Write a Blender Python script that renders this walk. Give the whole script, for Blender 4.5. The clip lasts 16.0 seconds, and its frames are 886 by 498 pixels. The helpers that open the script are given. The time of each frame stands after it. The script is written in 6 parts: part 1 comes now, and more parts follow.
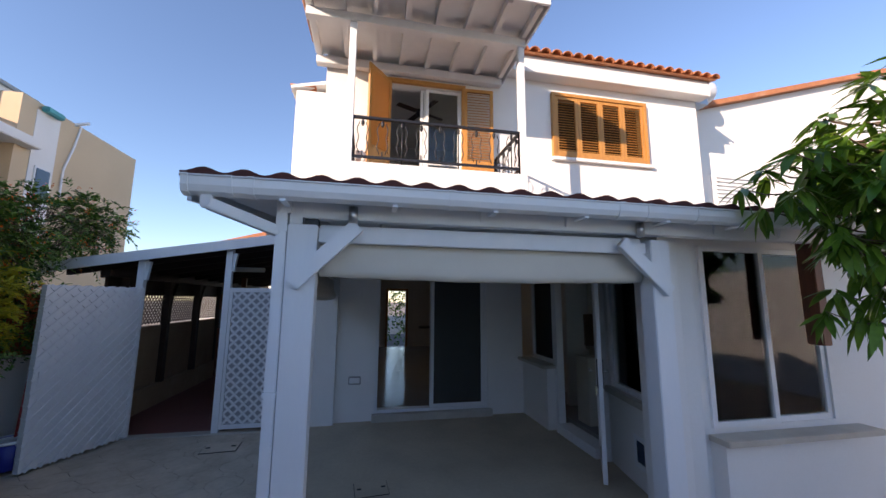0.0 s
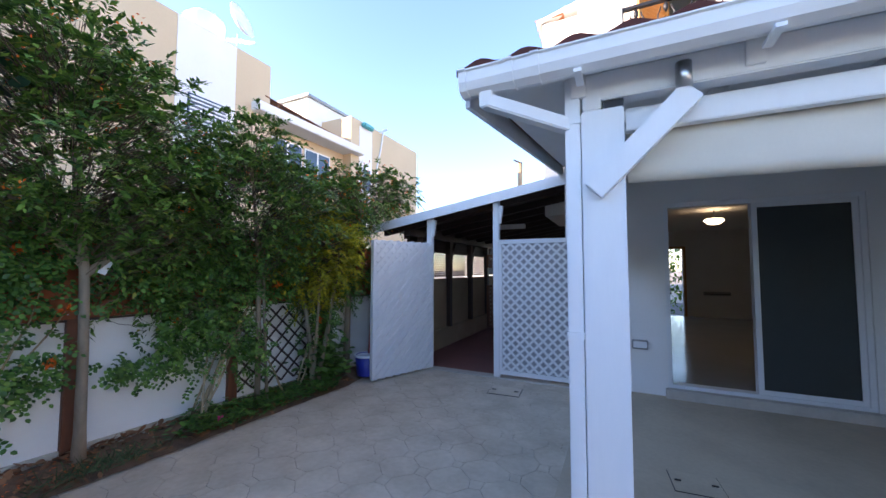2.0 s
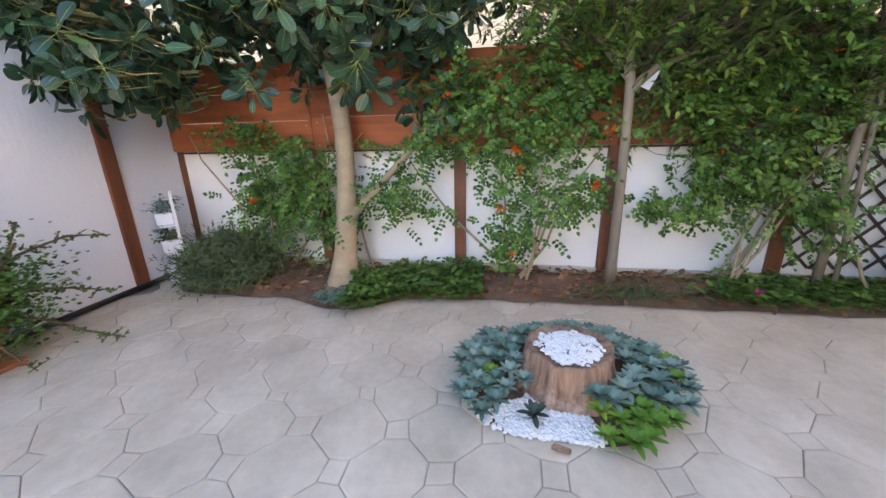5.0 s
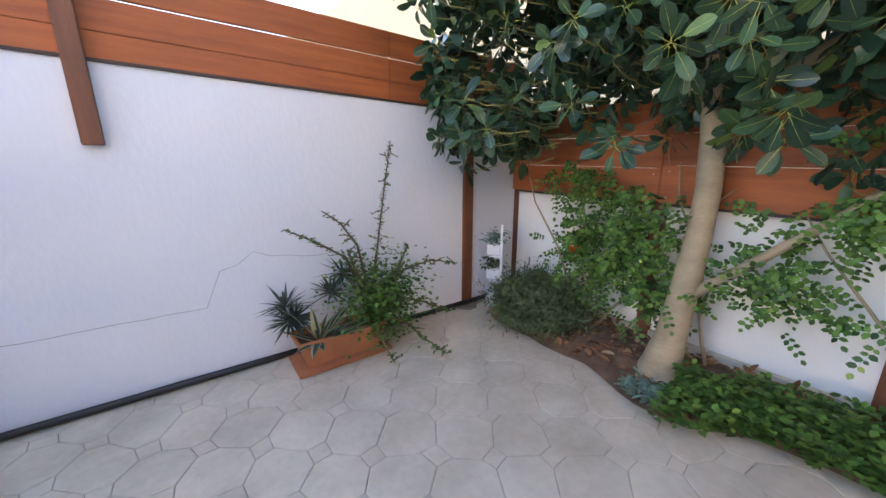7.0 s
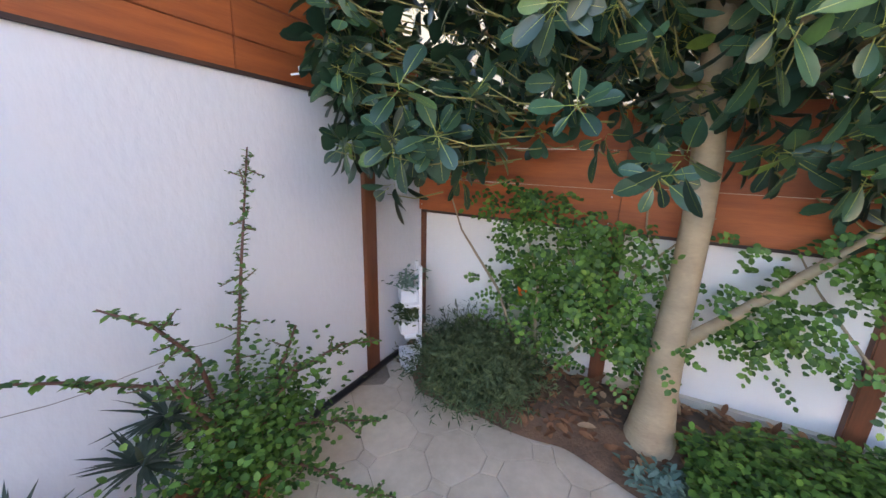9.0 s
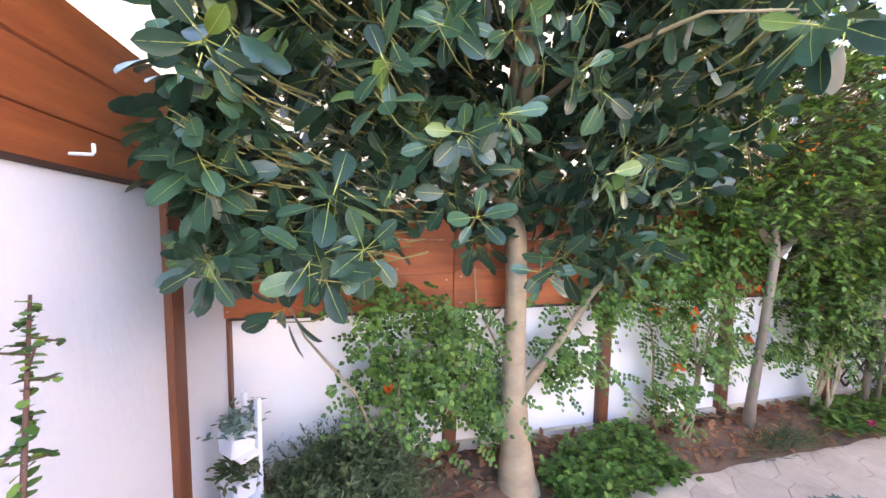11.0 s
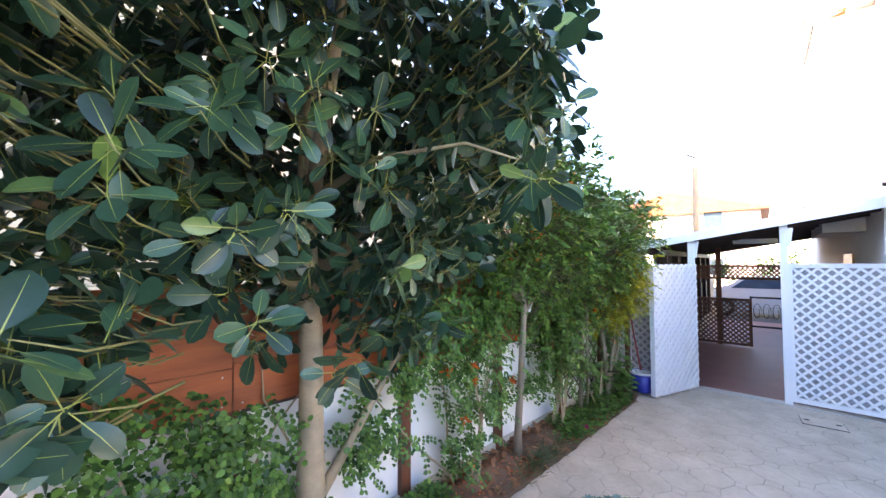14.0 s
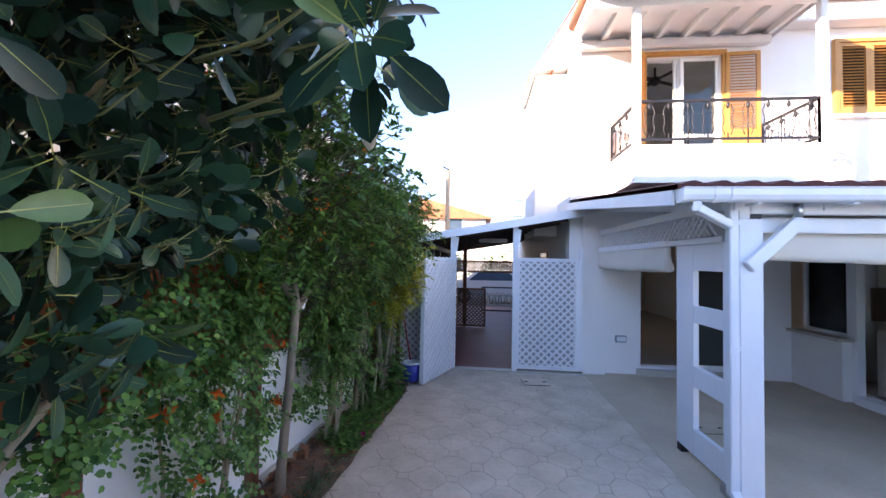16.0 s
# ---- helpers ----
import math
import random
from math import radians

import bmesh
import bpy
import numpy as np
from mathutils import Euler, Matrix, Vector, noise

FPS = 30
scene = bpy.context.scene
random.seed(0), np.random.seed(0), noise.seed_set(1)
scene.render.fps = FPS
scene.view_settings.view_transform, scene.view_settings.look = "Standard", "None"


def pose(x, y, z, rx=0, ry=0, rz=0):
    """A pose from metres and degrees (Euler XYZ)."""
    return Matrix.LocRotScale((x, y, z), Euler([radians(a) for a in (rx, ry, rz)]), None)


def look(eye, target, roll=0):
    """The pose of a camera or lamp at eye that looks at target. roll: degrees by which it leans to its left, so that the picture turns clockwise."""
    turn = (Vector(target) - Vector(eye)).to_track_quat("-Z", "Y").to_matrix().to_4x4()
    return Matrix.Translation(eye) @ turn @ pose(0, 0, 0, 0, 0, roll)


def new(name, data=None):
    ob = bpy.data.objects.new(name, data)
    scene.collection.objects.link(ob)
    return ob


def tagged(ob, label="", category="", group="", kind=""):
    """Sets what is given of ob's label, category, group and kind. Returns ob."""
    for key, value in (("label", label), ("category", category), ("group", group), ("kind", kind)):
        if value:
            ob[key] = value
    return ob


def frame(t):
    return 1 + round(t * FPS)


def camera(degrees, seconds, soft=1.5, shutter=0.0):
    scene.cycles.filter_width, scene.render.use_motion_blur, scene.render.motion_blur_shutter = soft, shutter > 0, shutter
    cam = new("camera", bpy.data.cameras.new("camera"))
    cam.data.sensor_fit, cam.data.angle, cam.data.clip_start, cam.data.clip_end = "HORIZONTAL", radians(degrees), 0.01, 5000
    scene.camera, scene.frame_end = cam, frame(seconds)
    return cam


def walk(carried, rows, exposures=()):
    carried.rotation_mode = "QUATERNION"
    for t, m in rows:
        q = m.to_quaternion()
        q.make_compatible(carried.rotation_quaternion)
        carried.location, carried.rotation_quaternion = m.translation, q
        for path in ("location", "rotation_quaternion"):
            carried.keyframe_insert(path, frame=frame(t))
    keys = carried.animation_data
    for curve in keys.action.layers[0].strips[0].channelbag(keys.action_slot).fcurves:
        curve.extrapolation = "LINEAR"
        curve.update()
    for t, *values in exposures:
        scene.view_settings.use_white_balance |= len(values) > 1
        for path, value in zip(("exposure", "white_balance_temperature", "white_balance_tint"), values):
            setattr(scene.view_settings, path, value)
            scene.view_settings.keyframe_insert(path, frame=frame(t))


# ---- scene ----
cam = camera(101.1, 16.0)
PATH = [
    (0, (-0.117, -5.55, 1.694), (0.271, -3.608, 1.977), 0.4),
    (0.5, (-0.14, -5.351, 1.629), (-0.024, -3.374, 1.91), 0.6),
    (1, (-0.27, -5.236, 1.498), (-0.423, -3.26, 1.766), 0.4),
    (1.5, (-0.382, -5.12, 1.488), (-0.771, -3.165, 1.652), 0.1),
    (2, (-0.47, -4.952, 1.454), (-1.342, -3.155, 1.563), 0.1),
    (2.5, (-0.636, -4.855, 1.447), (-1.913, -3.316, 1.488), 0.0),
    (3, (-0.761, -4.764, 1.356), (-2.316, -3.512, 1.243), -0.4),
    (3.5, (-0.864, -4.674, 1.285), (-2.664, -3.839, 1.031), -0.5),
    (4, (-1.004, -4.667, 1.174), (-2.886, -4.154, 0.729), -0.4),
    (4.5, (-1.18, -4.695, 1.144), (-3.065, -4.389, 0.551), -0.3),
    (5, (-1.335, -4.708, 1.161), (-3.238, -4.869, 0.568), -1.3),
    (5.2, (-1.358, -4.722, 1.158), (-3.236, -5.085, 0.575), -1.3),
    (7.3, (-1.602, -5.254, 1.446), (-2.855, -6.732, 0.947), -0.2),
    (7.5, (-1.611, -5.377, 1.467), (-2.865, -6.853, 0.969), -0.2),
    (8, (-1.777, -5.68, 1.489), (-3.144, -7.045, 0.973), 0.2),
    (8.5, (-1.983, -5.864, 1.497), (-3.508, -7.046, 0.974), 0.6),
    (9, (-2.078, -6.116, 1.509), (-3.848, -6.884, 0.981), 1.3),
    (9.2, (-2.14, -6.189, 1.52), (-3.971, -6.789, 0.983), 1.4),
    (11.3, (-2.172, -6.95, 1.702), (-3.996, -6.138, 1.599), 0.3),
    (11.5, (-2.159, -7.001, 1.73), (-3.936, -6.085, 1.658), 0.0),
    (12, (-2.124, -7.026, 1.771), (-3.818, -5.964, 1.754), -0.1),
    (12.5, (-2.124, -7.016, 1.83), (-3.766, -5.875, 1.819), -0.1),
    (13, (-2.107, -7.02, 1.888), (-3.684, -5.791, 1.94), -0.1),
    (13.5, (-2.114, -6.941, 1.895), (-3.6, -5.605, 1.978), -0.3),
    (14, (-2.213, -6.775, 1.882), (-3.529, -5.27, 1.952), -0.1),
    (14.5, (-2.297, -6.662, 1.855), (-3.454, -5.033, 1.919), 0.2),
    (15, (-2.414, -6.525, 1.848), (-3.247, -4.708, 1.912), 0.1),
    (15.5, (-2.525, -6.363, 1.807), (-2.979, -4.416, 1.864), 0.7),
    (16, (-2.574, -6.244, 1.792), (-2.776, -4.255, 1.853), 1.1),
]
walk(cam, [(t, look(eye, target, roll)) for t, eye, target, roll in PATH],
     [(0, 1.35, 7500, 24), (1.5, 2.35, 7500, 25), (2.5, 2.8, 7300, 23), (3.0, 3.1, 7500, 24), (3.5, 3.65, 9000, 29), (5.0, 3.85, 9500, 28), (7.5, 3.5, 9200, 26), (9.0, 3.7, 9000, 27),
      (11.5, 4.65, 9100, 38), (13.0, 4.35, 8700, 34), (14.5, 3.75, 8100, 27), (15.2, 3.4, 7800, 28), (16.0, 2.9, 7400, 29)])
# world and sun
SUN_DIR = Vector((0.79, 0.57, -0.30)).normalized()
world = bpy.data.worlds.new("world")
scene.world = world
world.use_nodes = True
wn = world.node_tree
sky = wn.nodes.new("ShaderNodeTexSky")
sky.sky_type, sky.sun_disc = "NISHITA", False
sky.sun_elevation, sky.sun_rotation = radians(17), math.atan2(-SUN_DIR.x, -SUN_DIR.y)
sky.air_density, sky.dust_density, sky.ozone_density = 1.0, 0.15, 4.2
wn.links.new(sky.outputs[0], wn.nodes["Background"].inputs[0])
wn.nodes["Background"].inputs[1].default_value = 0.125
sun = new("sun", bpy.data.lights.new("sun", "SUN"))
sun.data.energy, sun.data.angle, sun.data.color = 3.0, radians(0.5), (1.0, 0.89, 0.74)
sun.matrix_world = look((-30, -25, 20), Vector((-30, -25, 20)) + SUN_DIR)

# materials
def mat(name, a, b=None, rough=0.7, metal=0.0, scale=3.0, fine=60.0, bump=0.15, mix=0.6, stretch=(1, 1, 1), spots=None, fleck=0.0, coat=0.0, per_object=0.0, world_space=False):
    """Two tones mixed by a coarse and a fine noise, with fine relief; spots: colour of blotches."""
    m = bpy.data.materials.new(name)
    m.use_nodes = True
    nt = m.node_tree
    N, L = nt.nodes, nt.links
    bs = N["Principled BSDF"]
    tc = N.new("ShaderNodeTexCoord")
    mp = N.new("ShaderNodeMapping")
    mp.inputs["Scale"].default_value = stretch
    where = N.new("ShaderNodeNewGeometry").outputs["Position"] if world_space else tc.outputs["Object"]
    L.new(where, mp.inputs[0])
    n1, n2 = N.new("ShaderNodeTexNoise"), N.new("ShaderNodeTexNoise")
    n1.inputs["Scale"].default_value, n1.inputs["Detail"].default_value = scale, 5
    n2.inputs["Scale"].default_value, n2.inputs["Detail"].default_value = fine, 3
    for n in (n1, n2):
        L.new(mp.outputs[0], n.inputs["Vector"])
    add = N.new("ShaderNodeMath")
    add.operation = "MULTIPLY_ADD"
    L.new(n2.outputs[0], add.inputs[0])
    add.inputs[1].default_value = 0.35
    L.new(n1.outputs[0], add.inputs[2])
    ramp = N.new("ShaderNodeMapRange")
    ramp.inputs[1].default_value, ramp.inputs[2].default_value = 0.42, 0.90
    L.new(add.outputs[0], ramp.inputs[0])
    mx = N.new("ShaderNodeMix")
    mx.data_type = "RGBA"
    b = b or tuple(c * 0.75 for c in a)
    mx.inputs["A"].default_value, mx.inputs["B"].default_value = (*a, 1), (*b, 1)
    sc = N.new("ShaderNodeMath")
    sc.operation = "MULTIPLY"
    sc.inputs[1].default_value = mix
    L.new(ramp.outputs[0], sc.inputs[0])
    L.new(sc.outputs[0], mx.inputs["Factor"])
    col = mx.outputs["Result"]
    if spots:
        n3 = N.new("ShaderNodeTexNoise")
        n3.inputs["Scale"].default_value, n3.inputs["Detail"].default_value = scale * 0.6, 8
        n3.inputs["Roughness"].default_value = 0.75
        L.new(where, n3.inputs["Vector"])
        r3 = N.new("ShaderNodeMapRange")
        r3.inputs[1].default_value, r3.inputs[2].default_value = 0.56, 0.72
        r3.inputs[4].default_value = 0.55
        L.new(n3.outputs[0], r3.inputs[0])
        m3 = N.new("ShaderNodeMix")
        m3.data_type = "RGBA"
        L.new(r3.outputs[0], m3.inputs["Factor"])
        L.new(col, m3.inputs["A"])
        m3.inputs["B"].default_value = (*spots, 1)
        col = m3.outputs["Result"]
    if per_object:
        oi = N.new("ShaderNodeObjectInfo")
        hv = N.new("ShaderNodeHueSaturation")
        rr = N.new("ShaderNodeMapRange")
        rr.inputs[3].default_value, rr.inputs[4].default_value = 1 - per_object, 1 + per_object
        L.new(oi.outputs["Random"], rr.inputs[0])
        L.new(rr.outputs[0], hv.inputs["Value"])
        L.new(col, hv.inputs["Color"])
        col = hv.outputs[0]
    L.new(col, bs.inputs["Base Color"])
    bs.inputs["Roughness"].default_value, bs.inputs["Metallic"].default_value = rough, metal
    bs.inputs["Coat Weight"].default_value = coat
    if bump:
        bp = N.new("ShaderNodeBump")
        bp.inputs["Strength"].default_value, bp.inputs["Distance"].default_value = bump, 0.01
        L.new(add.outputs[0], bp.inputs["Height"])
        L.new(bp.outputs[0], bs.inputs["Normal"])
    return m


def leaf_mat(name, a, b, rough=0.4, trans=0.25, third=None, gloss=0.28):
    """Leaf tissue: tones vary leaf by leaf, light passes through."""
    m = bpy.data.materials.new(name)
    m.use_nodes = True
    N, L = m.node_tree.nodes, m.node_tree.links
    bs, out = N["Principled BSDF"], N["Material Output"]
    ge = N.new("ShaderNodeNewGeometry")
    cr = N.new("ShaderNodeValToRGB")
    cr.color_ramp.elements[0].color, cr.color_ramp.elements[1].color = (*a, 1), (*b, 1)
    if third:
        e = cr.color_ramp.elements.new(0.95)
        e.color = (*b, 1)
        cr.color_ramp.elements[-1].color = (*third, 1)
    L.new(ge.outputs["Random Per Island"], cr.inputs[0])
    tc = N.new("ShaderNodeTexCoord")
    ns = N.new("ShaderNodeTexNoise")
    ns.inputs["Scale"].default_value = 40
    L.new(tc.outputs["Object"], ns.inputs["Vector"])
    mr = N.new("ShaderNodeMapRange")
    mr.inputs[3].default_value, mr.inputs[4].default_value = 0.75, 1.25
    L.new(ns.outputs[0], mr.inputs[0])
    hv = N.new("ShaderNodeHueSaturation")
    L.new(mr.outputs[0], hv.inputs["Value"])
    L.new(cr.outputs[0], hv.inputs["Color"])
    L.new(hv.outputs[0], bs.inputs["Base Color"])
    bs.inputs["Roughness"].default_value = rough
    bs.inputs["Specular IOR Level"].default_value = gloss
    tr = N.new("ShaderNodeBsdfTranslucent")
    L.new(hv.outputs[0], tr.inputs[0])
    ms = N.new("ShaderNodeMixShader")
    ms.inputs[0].default_value = trans
    L.new(bs.outputs[0], ms.inputs[1])
    L.new(tr.outputs[0], ms.inputs[2])
    L.new(ms.outputs[0], out.inputs[0])
    return m


def glass_mat(name, tint=(0.75, 0.8, 0.78), ior=1.5):
    m = bpy.data.materials.new(name)
    m.use_nodes = True
    N, L = m.node_tree.nodes, m.node_tree.links
    N.remove(N["Principled BSDF"])
    tr, gl, fr, ms = N.new("ShaderNodeBsdfTransparent"), N.new("ShaderNodeBsdfGlossy"), N.new("ShaderNodeFresnel"), N.new("ShaderNodeMixShader")
    tr.inputs[0].default_value = (*tint, 1)
    gl.inputs["Roughness"].default_value = 0.01
    fr.inputs[0].default_value = ior
    L.new(fr.outputs[0], ms.inputs[0])
    L.new(tr.outputs[0], ms.inputs[1])
    L.new(gl.outputs[0], ms.inputs[2])
    L.new(ms.outputs[0], N["Material Output"].inputs[0])
    return m


def glow_mat(name, colour, strength):
    m = bpy.data.materials.new(name)
    m.use_nodes = True
    bs = m.node_tree.nodes["Principled BSDF"]
    bs.inputs["Base Color"].default_value = (*colour, 1)
    bs.inputs["Emission Color"].default_value = (*colour, 1)
    bs.inputs["Emission Strength"].default_value = strength
    return m


PLASTER = mat("white_plaster", (0.80, 0.79, 0.77), (0.70, 0.69, 0.67), 0.9, scale=1.2, fine=45, bump=0.35, mix=0.5)
ROUGHCAST = mat("white_roughcast", (0.71, 0.72, 0.74), (0.60, 0.615, 0.635), 0.92, scale=1.0, fine=38, bump=0.6, mix=0.55, stretch=(1, 1, 0.5))
PAINT = mat("white_wood_paint", (0.80, 0.81, 0.82), (0.70, 0.72, 0.74), 0.5, scale=2, fine=25, bump=0.08, mix=0.5, stretch=(3, 3, 0.6))
PVC = mat("white_gutter_plastic", (0.78, 0.80, 0.82), (0.70, 0.72, 0.74), 0.3, scale=3, fine=20, bump=0.02, mix=0.4)
ALU = mat("white_aluminium", (0.75, 0.76, 0.76), (0.68, 0.69, 0.7), 0.35, scale=3, fine=30, bump=0.02, mix=0.4)
STAIN = mat("orange_brown_stained_wood", (0.42, 0.105, 0.026), (0.24, 0.056, 0.017), 0.66, scale=3, fine=30, bump=0.2, mix=0.9, stretch=(0.6, 4, 7), per_object=0.18)
POSTWOOD = mat("brown_post_wood", (0.22, 0.066, 0.026), (0.11, 0.036, 0.016), 0.55, scale=3, fine=30, bump=0.2, mix=0.9, stretch=(6, 6, 0.6))
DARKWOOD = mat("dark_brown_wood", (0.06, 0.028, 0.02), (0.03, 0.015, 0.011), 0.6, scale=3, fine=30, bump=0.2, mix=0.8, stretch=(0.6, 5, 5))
PANEL = mat("white_rendered_board", (0.86, 0.85, 0.81), (0.79, 0.77, 0.72), 0.85, scale=1.5, fine=40, bump=0.15, mix=0.5)
BASE = mat("cream_base_render", (0.62, 0.56, 0.45), (0.48, 0.42, 0.33), 0.9, scale=4, fine=50, bump=0.3, spots=(0.35, 0.27, 0.2))
PAVE = mat("stamped_concrete", (0.66, 0.55, 0.425), (0.45, 0.365, 0.27), 0.8, scale=3.2, fine=22, bump=0.55, mix=0.95, spots=(0.42, 0.34, 0.25), per_object=0.05, world_space=True)
JOINT = mat("concrete_joint", (0.40, 0.325, 0.25), (0.15, 0.12, 0.09), 0.9, scale=2.5, fine=50, bump=0.3, mix=0.8)
SLAB = mat("brown_concrete_slab", (0.54, 0.44, 0.32), (0.38, 0.305, 0.22), 0.85, scale=1.6, fine=25, bump=0.12, mix=0.8, spots=(0.36, 0.32, 0.27))
SOIL = mat("garden_soil", (0.22, 0.12, 0.07), (0.085, 0.05, 0.033), 0.95, scale=7, fine=70, bump=0.9, mix=1.0, spots=(0.16, 0.07, 0.035))
REDFLOOR = mat("red_brown_floor_paint", (0.27, 0.095, 0.08), (0.19, 0.066, 0.056), 0.55, scale=2, fine=40, bump=0.08, mix=0.8)
TANWALL = mat("tan_plaster", (0.42, 0.30, 0.19), (0.30, 0.20, 0.12), 0.9, scale=2, fine=40, bump=0.3, spots=(0.5, 0.4, 0.3))
SHUTTER = mat("honey_varnished_wood", (0.55, 0.26, 0.065), (0.40, 0.17, 0.04), 0.4, scale=3, fine=25, bump=0.1, mix=0.8, stretch=(5, 5, 0.7))
IRON = mat("dark_wrought_iron", (0.035, 0.035, 0.04), (0.02, 0.02, 0.022), 0.45, metal=0.6, bump=0.05)
TILE = mat("terracotta_roof_tile", (0.50, 0.20, 0.09), (0.36, 0.13, 0.06), 0.8, scale=4, fine=30, bump=0.2, mix=0.9, spots=(0.55, 0.4, 0.28))
SHEET = mat("dark_red_roof_sheet", (0.11, 0.03, 0.024), (0.06, 0.02, 0.017), 0.95, scale=3, fine=30, bump=0.1, mix=0.8)
CANVAS = mat("cream_canvas", (0.66, 0.62, 0.54), (0.56, 0.52, 0.45), 0.9, scale=3, fine=90, bump=0.1, mix=0.5)
MARBLE = mat("pale_stone_sill", (0.55, 0.50, 0.43), (0.42, 0.38, 0.32), 0.5, scale=5, fine=30, bump=0.05, mix=0.8)
CREAM = mat("cream_house_render", (0.64, 0.49, 0.33), (0.55, 0.42, 0.28), 0.9, scale=0.8, fine=20, bump=0.15, mix=0.6)
TERRA = mat("terracotta_pot", (0.48, 0.17, 0.075), (0.36, 0.12, 0.055), 0.75, scale=6, fine=50, bump=0.08, mix=0.8)
PIPE = mat("black_plastic_pipe", (0.012, 0.012, 0.014), (0.02, 0.02, 0.022), 0.4, bump=0.02)
STEEL = mat("brushed_steel", (0.55, 0.55, 0.55), (0.42, 0.42, 0.42), 0.3, metal=1.0, bump=0.03)
BARK = mat("pale_smooth_bark", (0.43, 0.325, 0.20), (0.27, 0.20, 0.125), 0.8, scale=6, fine=35, bump=0.55, mix=0.9, stretch=(1, 1, 2.2), spots=(0.22, 0.18, 0.13))
BARK2 = mat("grey_brown_bark", (0.32, 0.25, 0.18), (0.19, 0.145, 0.10), 0.85, scale=8, fine=50, bump=0.6, mix=0.9, stretch=(1, 1, 0.4))
STUMP = mat("weathered_stump_wood", (0.46, 0.27, 0.17), (0.09, 0.045, 0.028), 0.9, scale=12, fine=45, bump=1.0, mix=1.0, stretch=(1.6, 1.6, 0.22), spots=(0.58, 0.48, 0.40))
PEBBLE = mat("white_pebbles", (0.80, 0.79, 0.76), (0.62, 0.61, 0.58), 0.7, scale=30, fine=60, bump=0.2)
BLUE = mat("blue_plastic", (0.012, 0.03, 0.28), (0.01, 0.02, 0.2), 0.35, bump=0.02)
RED = mat("red_plastic", (0.45, 0.03, 0.03), (0.35, 0.02, 0.02), 0.4, bump=0.02)
GREYPL = mat("grey_plastic", (0.30, 0.31, 0.31), (0.24, 0.25, 0.25), 0.45, bump=0.03)
FLOORTILE = mat("beige_floor_tile", (0.40, 0.38, 0.35), (0.34, 0.325, 0.30), 0.15, scale=2, fine=20, bump=0.01, mix=0.6)
ROOMWALL = mat("interior_white_paint", (0.72, 0.70, 0.67), (0.66, 0.64, 0.61), 0.85, bump=0.05)
KITCHEN = mat("cream_cabinet_front", (0.58, 0.53, 0.45), (0.52, 0.47, 0.40), 0.4, bump=0.02)
BROWNTILE = mat("brown_splashback_tile", (0.17, 0.10, 0.06), (0.10, 0.06, 0.04), 0.3, scale=5, bump=0.03)
GLASS = glass_mat("window_glass", (0.80, 0.84, 0.82))
DARKPANE = mat("opaque_dark_pane", (0.035, 0.04, 0.038), (0.025, 0.03, 0.028), 0.6, bump=0.0)
TEAL = mat("teal_paint", (0.05, 0.35, 0.36), (0.04, 0.28, 0.3), 0.6)
SKYBLUEGLASS = mat("dark_reflecting_pane", (0.05, 0.08, 0.12), (0.03, 0.05, 0.08), 0.08, bump=0.0)
FICUS = leaf_mat("rubber_tree_leaf", (0.010, 0.036, 0.023), (0.036, 0.108, 0.055), 0.32, 0.05, (0.13, 0.21, 0.04), gloss=0.42)
SMALL = leaf_mat("small_green_leaf", (0.020, 0.068, 0.014), (0.15, 0.29, 0.05), 0.42, 0.14, (0.30, 0.30, 0.05))
VINE = leaf_mat("vine_leaf", (0.016, 0.066, 0.015), (0.12, 0.265, 0.05), 0.42, 0.15, (0.20, 0.31, 0.06))
# Strong yellow stands in for the patch of sun on the gate shrub.
SUNYELLOW = leaf_mat("sun_painted_leaf", (0.24, 0.28, 0.03), (0.50, 0.46, 0.04), 0.5, 0.4, (0.65, 0.45, 0.05))
ROSEMARY = leaf_mat("grey_green_needle", (0.03, 0.065, 0.025), (0.12, 0.17, 0.075), 0.6, 0.15)
SUCC = leaf_mat("blue_green_succulent", (0.075, 0.165, 0.12), (0.23, 0.345, 0.275), 0.5, 0.1)
SUCC2 = leaf_mat("bright_green_succulent", (0.08, 0.22, 0.03), (0.20, 0.36, 0.05), 0.45, 0.15, (0.42, 0.2, 0.07))
AGAVE = leaf_mat("dark_succulent_leaf", (0.03, 0.055, 0.04), (0.06, 0.085, 0.06), 0.45, 0.05)
AGAVE2 = leaf_mat("cream_edged_leaf", (0.45, 0.45, 0.27), (0.5, 0.5, 0.33), 0.5, 0.1)
MANGO = leaf_mat("long_glossy_leaf", (0.06, 0.16, 0.02), (0.15, 0.28, 0.03), 0.3, 0.3, (0.26, 0.36, 0.05))
FLOWER = leaf_mat("orange_trumpet_flower", (0.75, 0.10, 0.015), (0.85, 0.20, 0.03), 0.5, 0.3)
PINK = leaf_mat("pink_flower", (0.6, 0.04, 0.18), (0.7, 0.08, 0.25), 0.5, 0.3)
LITTER = leaf_mat("dry_leaf_litter", (0.17, 0.07, 0.035), (0.36, 0.17, 0.085), 0.8, 0.05, (0.5, 0.33, 0.2))

# Pale lattice backing coloured grey: the shade behind the laths is painted in.
BACKING = mat("painted_shade_backing", (0.42, 0.43, 0.45), (0.34, 0.35, 0.37), 0.8, bump=0.1)
CRACK = mat("hairline_crack", (0.22, 0.20, 0.18), (0.3, 0.28, 0.25), 0.9, bump=0.0)

